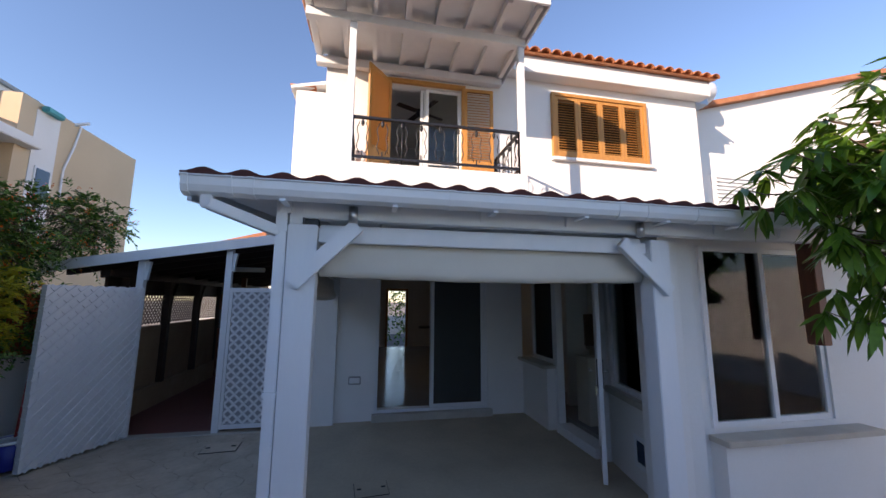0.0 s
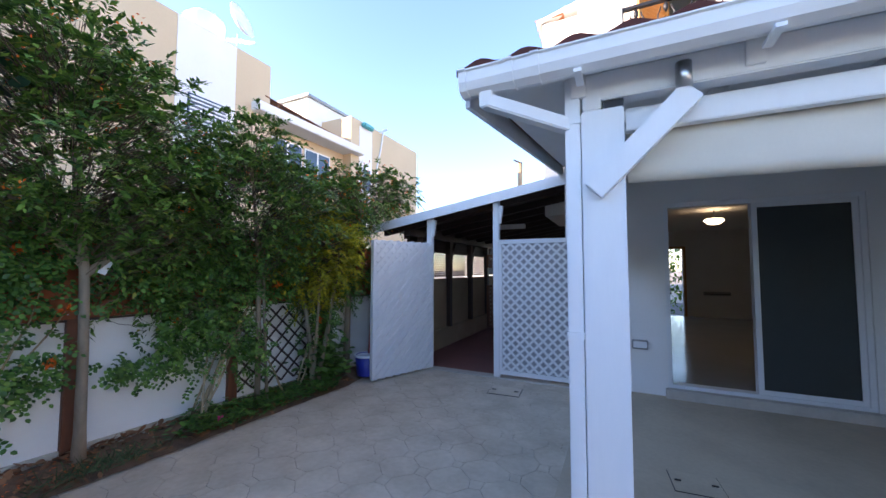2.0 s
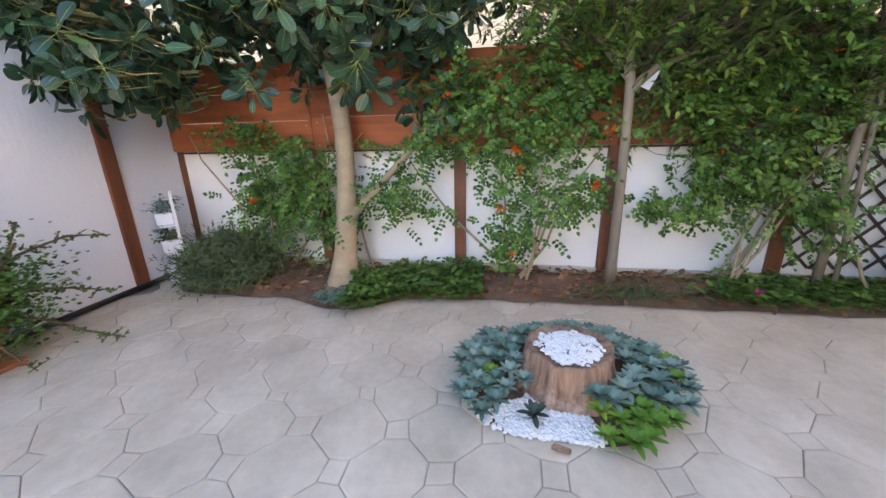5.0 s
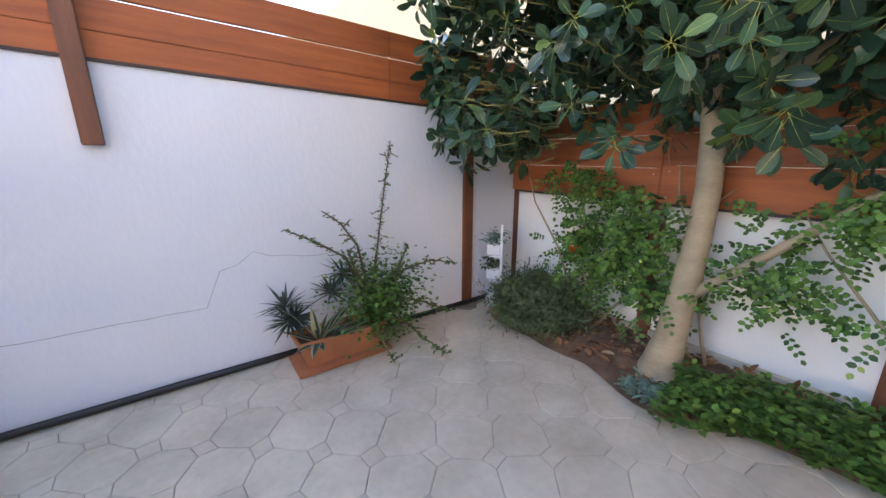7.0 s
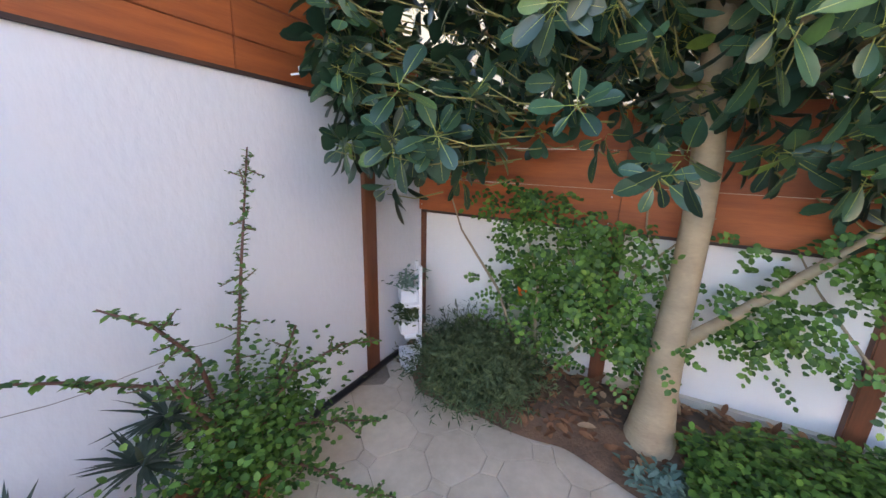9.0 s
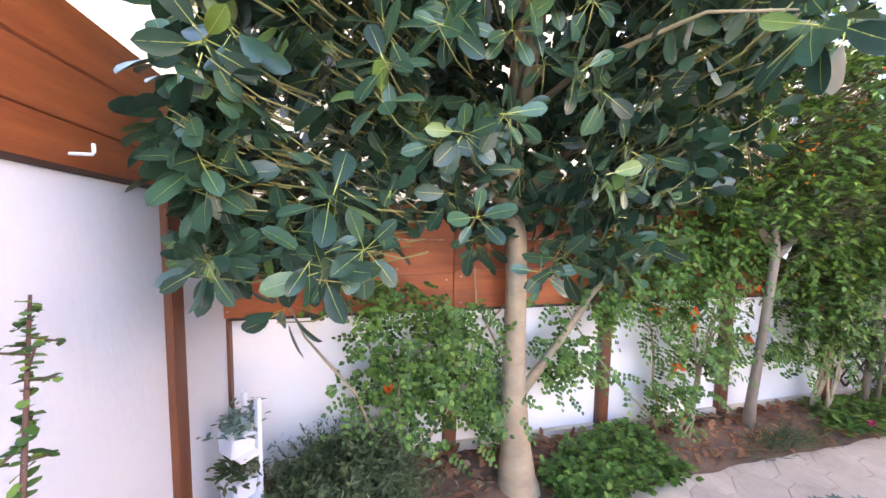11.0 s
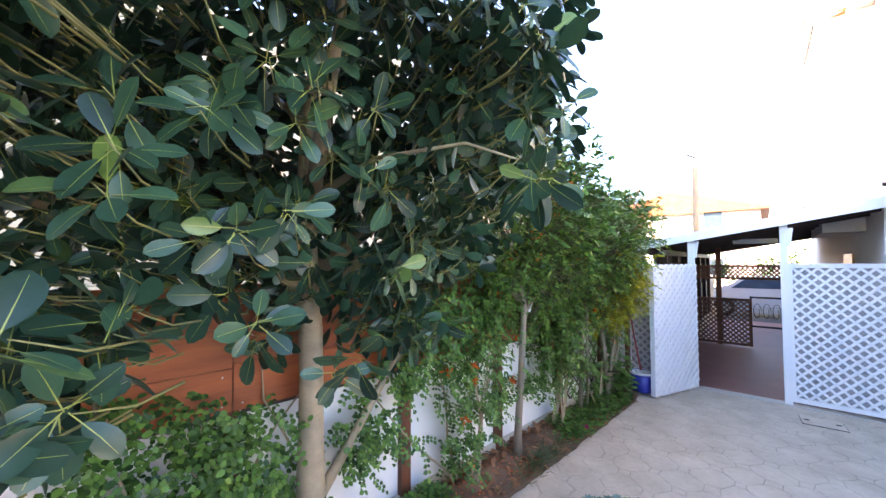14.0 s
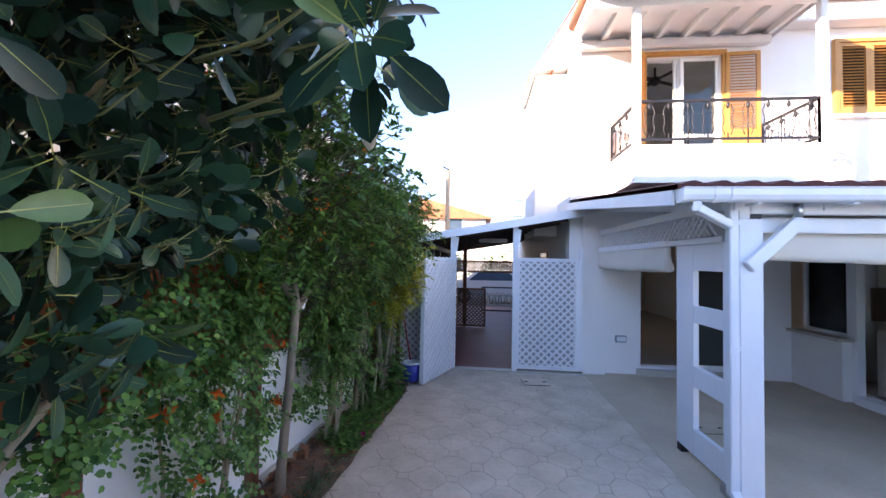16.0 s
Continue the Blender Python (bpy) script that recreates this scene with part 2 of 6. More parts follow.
RIB = mat("yellow_green_midrib", (0.34, 0.36, 0.08), (0.26, 0.30, 0.06), 0.5, bump=0.0)

# building helpers
def box(bm, x0, x1, y0, y1, z0, z1, m=None):
    r = bmesh.ops.create_cube(bm, size=1)
    M = Matrix.Translation(((x0 + x1) / 2, (y0 + y1) / 2, (z0 + z1) / 2)) @ Matrix.Diagonal((abs(x1 - x0), abs(y1 - y0), abs(z1 - z0), 1))
    bmesh.ops.transform(bm, matrix=(m or Matrix()) @ M, verts=r["verts"])
    return bm


def bar(bm, a, b, w, d=None, up=(0, 0, 1)):
    """A squared bar from a to b."""
    a, b = Vector(a), Vector(b)
    z = (b - a).normalized()
    x = Vector(up).cross(z)
    x = x.normalized() if x.length > 1e-4 else Vector((1, 0, 0))
    y = z.cross(x)
    M = Matrix((x, y, z)).transposed().to_4x4()
    M.translation = (a + b) / 2
    r = bmesh.ops.create_cube(bm, size=1)
    bmesh.ops.transform(bm, matrix=M @ Matrix.Diagonal((w, d or w, (b - a).length, 1)), verts=r["verts"])
    return bm


def rod(bm, pts, radii, sides=8):
    """A tapered round stem along points."""
    pts = [Vector(p) for p in pts]
    if not hasattr(radii, "__len__"):
        radii = [radii] * len(pts)
    rings = []
    for i, p in enumerate(pts):
        z = (pts[min(i + 1, len(pts) - 1)] - pts[max(i - 1, 0)]).normalized()
        x = z.orthogonal().normalized() if i == 0 else (rings_x - z * rings_x.dot(z)).normalized()
        rings_x = x
        y = z.cross(x)
        rings.append([bm.verts.new(p + (x * math.cos(a) + y * math.sin(a)) * radii[i]) for a in [2 * math.pi * k / sides for k in range(sides)]])
    for r0, r1 in zip(rings, rings[1:]):
        for k in range(sides):
            bm.faces.new((r0[k], r0[(k + 1) % sides], r1[(k + 1) % sides], r1[k]))
    bm.faces.new(list(reversed(rings[0])))
    bm.faces.new(rings[-1])
    return bm


def lathe(bm, profile, sides=24, m=None):
    rings = [[bm.verts.new((r * math.cos(2 * math.pi * k / sides), r * math.sin(2 * math.pi * k / sides), z)) for k in range(sides)] for r, z in profile]
    for r0, r1 in zip(rings, rings[1:]):
        for k in range(sides):
            bm.faces.new((r0[k], r0[(k + 1) % sides], r1[(k + 1) % sides], r1[k]))
    bm.faces.new(list(reversed(rings[0])))
    bm.faces.new(rings[-1])
    if m:
        bmesh.ops.transform(bm, matrix=m, verts=[v for ring in rings for v in ring])
    return bm


def extrude(bm, outline, y0, y1, m=None):
    """A prism from an outline in x and z, from y0 to y1."""
    a = [bm.verts.new((x, y0, z)) for x, z in outline]
    b = [bm.verts.new((x, y1, z)) for x, z in outline]
    n = len(a)
    bm.faces.new(a)
    bm.faces.new(list(reversed(b)))
    for i in range(n):
        bm.faces.new((a[i], b[i], b[(i + 1) % n], a[(i + 1) % n]))
    if m:
        bmesh.ops.transform(bm, matrix=m, verts=a + b)
    return bm


def mesh_of(name, bm, material, smooth=False, bevel=0.0):
    if bevel:
        bmesh.ops.bevel(bm, geom=list(bm.edges), offset=bevel, segments=2, affect="EDGES", clamp_overlap=True)
    bmesh.ops.recalc_face_normals(bm, faces=bm.faces)
    me = bpy.data.meshes.new(name)
    bm.to_mesh(me)
    bm.free()
    me.materials.append(material)
    if smooth:
        me.polygons.foreach_set("use_smooth", [True] * len(me.polygons))
    return me


def part(name, bm, material, parent, label="", smooth=False, bevel=0.0, m=None):
    ob = new(name, mesh_of(name, bm, material, smooth, bevel))
    ob.parent = parent
    if m:
        ob.matrix_basis = m
    return tagged(ob, label)


def single(name, bm, material, label, category, m=None, smooth=False, bevel=0.0, group="", kind=""):
    ob = new(name, mesh_of(name, bm, material, smooth, bevel))
    if m:
        ob.matrix_basis = m
    return tagged(ob, label, category, group, kind)


def thing(name, label, category, m=None, group="", kind=""):
    ob = new(name)
    ob.empty_display_size = 0.1
    if m:
        ob.matrix_basis = m
    return tagged(ob, label, category, group, kind)


def B():
    return bmesh.new()


def pierced(bm, x0, x1, y0, y1, z0, z1, holes):
    """A wall from x0 to x1 with rectangular openings (x0, x1, z0, z1)."""
    xs = sorted({x0, x1, *[h[0] for h in holes], *[h[1] for h in holes]})
    for a, b in zip(xs, xs[1:]):
        z = z0
        for h in sorted([h for h in holes if h[0] <= a + 1e-6 and h[1] >= b - 1e-6], key=lambda h: h[2]):
            if h[2] > z:
                box(bm, a, b, y0, y1, z, h[2])
            z = h[3]
        if z < z1:
            box(bm, a, b, y0, y1, z, z1)
    return bm


def leaves(name, spots, shape, material, parent=None, seed=1, rib=None):
    """One mesh of many curved blades. spots: (place, direction, normal, length, width)."""
    prof = {"oval": [(0, 0), (0.12, 0.55), (0.35, 0.95), (0.62, 1.0), (0.85, 0.62), (1, 0)],
            "rubber": [(0, 0), (0.09, 0.34), (0.27, 0.76), (0.52, 1.0), (0.74, 0.97), (0.90, 0.62), (1, 0)],
            "small": [(0, 0), (0.4, 1.0), (1, 0)],
            "round": [(0, 0), (0.25, 0.9), (0.65, 1.0), (1, 0)],
            "lance": [(0, 0), (0.25, 0.9), (0.6, 0.8), (1, 0)],
            "sword": [(0, 0.8), (0.3, 1.0), (0.7, 0.6), (1, 0)]}[shape]
    rng = random.Random(seed)
    V, F, ribs = [], [], []
    for p, d, n, ln, wd in spots:
        d = Vector(d).normalized()
        s = d.cross(Vector(n))
        s = s.normalized() if s.length > 1e-4 else d.orthogonal().normalized()
        u = s.cross(d)
        bend, fold = rng.uniform(0.02, 0.22) * ln, rng.uniform(0.1, 0.35) * wd
        i0 = len(V)
        p = Vector(p)
        V.append(tuple(p))
        if rib:
            ribs.append((p, s, u, d, ln, bend))
        for t, w in prof[1:-1]:
            c = p + d * (ln * t) - u * (bend * t * t)
            side = s * (wd * 0.5 * w)
            V += [tuple(c + side + u * fold * w * 0.5), tuple(c), tuple(c - side + u * fold * w * 0.5)]
        V.append(tuple(p + d * ln - u * bend))
        k = len(prof) - 2
        F += [(i0, i0 + 1, i0 + 2), (i0, i0 + 2, i0 + 3)]
        for r in range(k - 1):
            a = i0 + 1 + 3 * r
            F += [(a, a + 3, a + 4, a + 1), (a + 1, a + 4, a + 5, a + 2)]
        a, e = i0 + 1 + 3 * (k - 1), i0 + 1 + 3 * k
        F += [(a, e, a + 1), (a + 1, e, a + 2)]
    first_rib = len(F)
    for c, s, u, d, ln, bend in ribs:
        i0 = len(V)
        for t, w in ((-0.035 / ln, 0.0018), (0.0, 0.0016), (0.45, 0.0010), (0.92, 0.0004)):
            q = c + d * (ln * t) - u * (bend * t * abs(t)) + u * 0.0014
            V += [tuple(q + s * w), tuple(q - s * w)]
        F += [(i0 + 2 * k, i0 + 2 * k + 1, i0 + 2 * k + 3, i0 + 2 * k + 2) for k in range(3)]
    me = bpy.data.meshes.new(name)
    me.from_pydata(V, [], F)
    me.materials.append(material)
    if rib:
        me.materials.append(rib)
        me.polygons.foreach_set("material_index", [0] * first_rib + [1] * (len(F) - first_rib))
    me.polygons.foreach_set("use_smooth", [True] * len(me.polygons))
    ob = new(name, me)
    if parent:
        ob.parent = parent
    return ob


def rnd_dir(rng, zlo=-1.0, zhi=1.0):
    z, a = rng.uniform(zlo, zhi), rng.uniform(0, 2 * math.pi)
    r = math.sqrt(max(0, 1 - z * z))
    return Vector((r * math.cos(a), r * math.sin(a), z))

# the setting: ground, paving, boundary walls
CORNER = Vector((-4.56, -7.37, 0))
FENCE_M = Matrix.Translation(CORNER) @ pose(0, 0, 0, 0, 0, 84.7)
END_M = Matrix.Translation(CORNER) @ pose(0, 0, 0, 0, 0, -6.3)

single("ground", box(B(), -400, 400, -400, 400, -0.30, -0.06), JOINT, "dusty earth ground reaching the horizon", "ground", kind="structure")

# fence: white boards between brown posts below, stained planks above
FENCE_POSTS = [-0.03, 1.36, 2.57, 3.73, 4.94, 6.11, 7.16]
SEAMS = [(1.07, 1.305, 1.525, 1.76), (1.07, 1.325, 1.53, 1.76)]
fence = thing("wall_fence", "garden fence of white boards, brown posts and stained planks above", "fence", FENCE_M, kind="structure")
part("base_wall", box(B(), 0, 7.26, 0.0, 0.16, -0.1, 0.10), BASE, fence, "cream stained low base wall")
for a, b in zip(FENCE_POSTS, FENCE_POSTS[1:]):
    part("white_board", box(B(), a + 0.03, b - 0.03, 0.035, 0.075, 0.10, 1.09), PANEL, fence, bevel=0.003)
for x in FENCE_POSTS:
    part("post", box(B(), x - 0.045, x + 0.045, -0.02, 0.07, 0.0, 1.75), POSTWOOD, fence, bevel=0.006)
for i, (a, b) in enumerate(zip(FENCE_POSTS, FENCE_POSTS[1:])):
    seam = SEAMS[0 if i == 0 else 1]
    for k in range(3):
        part("plank", box(B(), a + 0.002 - (0.02 if i == 0 else 0), b - 0.002, -0.047 + 0.003 * (k % 2), -0.022, seam[k] + 0.0015, seam[k + 1] - 0.0015), STAIN, fence, bevel=0.003)
    for x in (a + 0.05, b - 0.05):
        for z in (seam[0] + 0.04, seam[1] - 0.04):
            part("screw", rod(B(), [(x, -0.0475, z), (x, -0.0445, z)], 0.005, 8), STEEL, fence)
    part("bottom_rail", box(B(), a + 0.05, b - 0.05, -0.040, -0.022, 1.052, 1.069), DARKWOOD, fence)

# end wall
end_wall = thing("wall_end", "white rough rendered boundary wall with stained planks on top", "wall", END_M, kind="structure")
WT = lambda s: 1.735 + 0.0425 * min(s, 4.2)
part("render", extrude(B(), [(-0.2, -0.1), (9.5, -0.1), (9.5, WT(9)), (4.2, WT(4.2)), (-0.2, WT(-0.2))], -0.2, 0.0), ROUGHCAST, end_wall)
crack = B()
pts = [(1.5 + 0.1 * k, 0.0, float(np.interp(1.5 + 0.1 * k, [1.5, 2.1, 2.44, 2.46, 2.66, 2.70, 3.05, 4.0], [0.70, 0.715, 0.80, 0.73, 0.70, 0.475, 0.488, 0.49])) + 0.02 * noise.noise((k * 0.7, 0, 4))) for k in range(24)]
rod(crack, pts, 0.0016, 4)
part("crack", crack, CRACK, end_wall)
TILT = Matrix.Translation((0, 0, WT(0))) @ pose(0, 0, 0, 0, -2.43, 0)
part("coping", box(B(), -0.1, 4.2, -0.012, 0.014, -0.012, 0.004), DARKWOOD, end_wall, m=TILT)
for i, (a, b) in enumerate(((0.0, 1.365), (1.368, 4.6))):
    for k in range(3):
        part("plank", box(B(), a, b, -0.035, -0.008 + 0.003 * (k % 2), 0.005 + (0.0, 0.125, 0.286)[k], 0.005 + (0.1235, 0.277, 0.455)[k]), STAIN, end_wall, bevel=0.003, m=TILT)
part("post", box(B(), 0.575, 0.68, 0.0, 0.03, 0.0, 1.755), POSTWOOD, end_wall, bevel=0.004)
part("post", box(B(), 3.0, 3.085, 0.0, 0.055, 1.455, 2.45), POSTWOOD, end_wall, "brown beam end", bevel=0.004)
part("hook", rod(B(), [(1.10, -0.01, 1.825), (1.10, 0.045, 1.825), (1.10, 0.05, 1.832), (1.10, 0.05, 1.855)], 0.005), PVC, end_wall)
single("water_pipe", rod(B(), [(0.35, 0.03, 0.03), (2.9, 0.03, 0.03), (6.0, 0.035, 0.03)], 0.022), PIPE, "black plastic water pipe along the wall foot", "pipe", END_M, smooth=True)

# planting bed
EDGE = [(-4.2, -7.6), (-4.05, -7.2), (-3.86, -7.03), (-3.80, -6.66), (-3.78, -6.4), (-3.77, -6.15), (-3.69, -5.9), (-3.59, -5.73), (-3.58, -5.58), (-3.64, -5.42), (-3.79, -5.2), (-3.77, -4.4), (-3.73, -3.9), (-3.68, -3.3), (-3.65, -2.8), (-3.60, -2.25), (-3.56, -1.8), (-3.54, -1.3), (-3.62, -0.7), (-3.7, -0.1)]


def edge_x(y):
    return float(np.interp(y, [e[1] for e in EDGE], [e[0] for e in EDGE]))


def fence_x(y):
    return CORNER.x + 0.0925 * (y - CORNER.y)


bm = B()
NY, NX = 150, 12
grid = []
for j in range(NY + 1):
    y = -7.35 + 7.3 * j / NY
    row = []
    for i in range(NX + 1):
        s = i / NX
        x = fence_x(y) + 0.02 + (edge_x(y) + 0.03 * noise.noise((y * 4, 0, 3)) - fence_x(y) - 0.02) * s
        z = 0.012 + 0.07 * math.sin(math.pi * min(1, (1 - s) * 0.8)) + 0.025 * noise.noise((x * 9, y * 9, 1)) * (1 if s < 0.95 else 0.2)
        row.append(bm.verts.new((x, y, z)))
    grid.append(row)
for j in range(NY):
    for i in range(NX):
        bm.faces.new((grid[j][i], grid[j][i + 1], grid[j + 1][i + 1], grid[j + 1][i]))
single("flower_bed", bm, SOIL, "dark garden soil of the planting bed along the fence", "soil", smooth=True, kind="structure")

# yard slab under the stamped pattern, pergola slab, carport floor
pavement = thing("pavement", "pale stamped concrete paving in a large hexagon pattern", "paving", kind="structure")
part("joint_bed", box(B(), -4.6, 8.0, -9.0, -0.05, -0.06, -0.007), JOINT, pavement)
single("floor_pergola", box(B(), -0.88, 2.7, -3.32, 0.02, -0.05, 0.004), SLAB, "smooth brown concrete floor under the pergola", "floor", kind="structure")
single("floor_carport", box(B(), -4.3, -0.9, -0.06, 8.2, -0.05, 0.006), REDFLOOR, "dark red painted carport floor", "floor", kind="structure")
single("threshold", box(B(), -3.9, -0.9, -0.20, -0.04, -0.03, 0.012), MARBLE, "pale concrete threshold strip under the gate", "threshold", kind="structure", bevel=0.004)

# house, ground floor
HX0, HX1 = -0.90, 2.28
gw = thing("wall_garden_side", "white rendered back wall of the house", "wall", kind="structure")
part("render", pierced(B(), HX0, HX1, 0.0, 0.22, 0.0, 2.75, [(0.0, 1.70, 0.10, 2.22)]), PLASTER, gw)
part("pier", box(B(), -0.90, -0.55, -0.10, 0.0, 0.0, 2.62), PLASTER, gw)
part("door_step", box(B(), -0.03, 1.75, -0.09, 0.02, 0.0, 0.10), MARBLE, gw, "pale stone door step", bevel=0.005)
kw = thing("wall_kitchen_side", "white rendered kitchen wall with window and glazed door", "wall", kind="structure")
# low bay wall with window, a short return, door, second window
part("bay_wall", box(B(), 2.28, 2.48, -0.80, 0.0, 0.0, 0.80), PLASTER, kw)
part("bay_sill", box(B(), 2.20, 2.50, -0.84, 0.02, 0.80, 0.84), MARBLE, kw, "pale stone sill", bevel=0.004)
part("bay_head", box(B(), 2.40, 2.60, -0.80, 0.0, 2.12, 2.44), PLASTER, kw)
part("door_head", box(B(), 2.44, 2.64, -1.80, -0.80, 2.12, 2.44), PLASTER, kw)
part("window_wall", pierced(B(), 0, 1.2, 0, 0.2, 0, 2.44, [(0.08, 1.05, 0.80, 2.12)]), PLASTER, kw, m=Matrix.Translation((2.50, -1.80, 0)) @ pose(0, 0, 0, 0, 0, -101))
fw = thing("wall_kitchen_front", "white rendered kitchen front wall with a wide window", "wall", kind="structure")
part("render", pierced(B(), 2.16, 8.0, -2.93, -2.73, 0.0, 2.42, [(2.62, 3.92, 0.70, 2.18)]), PLASTER, fw)
part("window_sill", box(B(), 2.55, 4.12, -3.14, -2.96, 0.62, 0.665), MARBLE, fw, "pale stone window sill", bevel=0.005)
part("sill_block", box(B(), 2.60, 4.05, -3.06, -2.93, 0.0, 0.62), PLASTER, fw)

# rooms behind the glass
room = thing("wall_interior", "white painted living room and kitchen walls", "wall", kind="structure")
part("back_wall", pierced(B(), -0.9, 6.2, 7.7, 7.9, 0, 2.75, [(0.55, 1.18, 0.1, 2.05)]), ROOMWALL, room)
part("side_wall", box(B(), -0.9, -0.7, 0.22, 7.7, 0, 2.75), ROOMWALL, room)
part("side_wall", box(B(), 6.0, 6.2, -2.73, 7.7, 0, 2.75), ROOMWALL, room)
part("partition", box(B(), 3.4, 3.52, 0.4, 7.7, 0, 2.75), ROOMWALL, room)
single("floor_interior", box(box(box(B(), -0.7, 6.0, 0.22, 7.7, 0.0, 0.098), 0.0, 1.70, 0.025, 0.218, 0.0, 0.098), 2.66, 6.0, -2.73, 0.218, 0.0, 0.098), FLOORTILE, "glossy beige tiled floor inside the house", "floor", kind="structure")
single("ceiling_kitchen", box(B(), 2.5, 6.2, -2.73, 0.0, 2.42, 2.46), ROOMWALL, "white ceiling of the kitchen", "ceiling", kind="structure")
single("ceiling_interior", box(B(), -0.7, 6.0, 0.22, 7.7, 2.55, 2.7), ROOMWALL, "white ceiling inside the house", "ceiling", kind="structure")

# upper storey
uw = thing("wall_upper", "sunlit white rendered upper storey wall", "wall", kind="structure")
part("render", pierced(B(), -0.90, 6.05, 0.05, 0.25, 2.75, 5.85, [(0.12, 1.30, 3.42, 5.24), (2.97, 4.83, 4.22, 5.36)]), PLASTER, uw)
YZ = pose(0, 0, 0, 0, 0, 90) @ Matrix.Diagonal((1, -1, 1, 1))
part("side_wall", extrude(B(), [(0.25, 2.3), (7.9, 2.3), (7.9, 8.55), (0.25, 6.30)], -0.90, -0.70, YZ), PLASTER, uw)
part("eave_band", box(B(), 1.98, 6.15, -0.20, 0.05, 5.60, 5.90), PLASTER, uw, bevel=0.01)
part("window_sill", box(B(), 2.92, 4.95, -0.03, 0.06, 4.14, 4.20), PLASTER, uw, bevel=0.006)
part("end_wall", box(B(), 5.85, 6.05, 0.25, 8, 0.0, 5.85), PLASTER, uw)
part("back_wall", box(B(), -0.70, 6.05, 8, 8.2, 2.75, 5.85), PLASTER, uw)
part("wing_wall", box(B(), -1.53, -0.90, 0.97, 1.15, 2.3, 5.46), PLASTER, uw)
part("wing_side", box(B(), -1.53, -0.90, 1.15, 2.55, 2.3, 5.46), PLASTER, uw)
part("upper_floor", box(B(), -0.5, 6.0, 0.25, 8, 3.25, 3.42), ROOMWALL, uw)
part("upper_back", box(B(), -0.5, 6.0, 3.4, 3.5, 3.42, 5.8), ROOMWALL, uw)

# glazing
def pane_frame(name, w, h, f=0.05, d=0.05, material=ALU, glass=GLASS, parent=None, m=None, mid=()):
    """A framed pane: frame bars, and glass in it; local x along, z up."""
    bm = B()
    box(bm, 0, f, 0, d, 0, h), box(bm, w - f, w, 0, d, 0, h)
    box(bm, f, w - f, 0.001, d - 0.001, 0, f), box(bm, f, w - f, 0.001, d - 0.001, h - f, h)
    for z in mid:
        box(bm, f, w - f, 0.002, d - 0.002, z - f / 2, z + f / 2)
    fr = part(name, bm, material, parent, m=m)
    g = part("pane", box(B(), f - 0.005, w - f + 0.005, d / 2 - 0.003, d / 2 + 0.003, f - 0.005, h - f + 0.005), glass, fr)
    g.visible_shadow = False
    return fr


slid = thing("door_1", "white aluminium sliding patio door with one pane painted dark", "sliding door", Matrix.Translation((0, 0, 0)), kind="structure")
bm = B()
box(bm, 0, 0.045, 0.02, 0.16, 0.10, 2.22), box(bm, 1.655, 1.70, 0.02, 0.16, 0.10, 2.22)
box(bm, 0.045, 1.655, 0.02, 0.16, 0.10, 0.135), box(bm, 0.045, 1.655, 0.02, 0.16, 2.175, 2.22)
part("door_frame", bm, ALU, slid)
pane_frame("leaf", 0.86, 2.04, 0.05, 0.04, parent=slid, m=Matrix.Translation((0.82, 0.10, 0.135)))
# The dark room behind the glass is put into this opaque pane's colour.
pane_frame("dark_leaf", 0.84, 2.04, 0.05, 0.03, glass=DARKPANE, parent=slid, m=Matrix.Translation((0.82, 0.04, 0.135)))
bay = thing("window_1", "white framed kitchen bay window above a stone sill", "window", kind="structure")
pane_frame("window_frame", 0.72, 1.28, 0.05, 0.06, parent=bay, m=Matrix.Translation((2.43, -0.03, 0.84)) @ pose(0, 0, 0, 0, 0, -90))
part("post", box(B(), 2.40, 2.50, -0.87, -0.75, 0.0, 2.12), ALU, bay, bevel=0.004)
kd = thing("door_2", "open white framed glass kitchen door with lever handle and keys", "door", kind="structure")
part("jamb", box(B(), 2.42, 2.52, -1.80, -1.72, 0.0, 2.12), ALU, kd)
part("door_sill", box(B(), 2.36, 2.56, -1.72, -0.87, 0.0, 0.11), PVC, kd)
leaf = pane_frame("leaf", 0.80, 2.02, 0.07, 0.04, parent=kd, m=Matrix.Translation((2.42, -1.70, 0.08)) @ pose(0, 0, 0, 0, 0, -122))
for s in (-0.045, 0.055):
    bm = B()
    rod(bm, [(0.755, s, 0.97), (0.755, s * 1.6, 0.97), (0.64, s * 1.6, 0.97)], 0.009, 6)
    part("handle", bm, STEEL, leaf, "steel lever handle")
part("lock_plate", box(B(), 0.735, 0.775, -0.008, 0.048, 0.82, 1.08), IRON, leaf)
part("key_tag", box(B(), 0.75, 0.785, -0.03, -0.012, 0.76, 0.84), AGAVE2, leaf, "yellow key tag")
kwin = thing("window_2", "white framed fixed kitchen window beside the door", "window", kind="structure")
KWM = Matrix.Translation((2.50, -1.80, 0)) @ pose(0, 0, 0, 0, 0, -101)
pane_frame("window_frame", 0.97, 1.32, 0.04, 0.06, parent=kwin, m=KWM @ Matrix.Translation((0.08, 0.03, 0.80)))
part("window_sill", box(B(), 0.04, 1.10, -0.06, 0.02, 0.74, 0.80), MARBLE, kwin, m=KWM)
cat = thing("cat_flap", "white plastic cat flap set in the wall", "cat flap", KWM @ Matrix.Translation((0.62, -0.012, 0.32)))
part("frame", pierced(B(), -0.11, 0.11, 0, 0.012, -0.14, 0.14, [(-0.07, 0.07, -0.09, 0.10)]), PVC, cat, bevel=0.002)
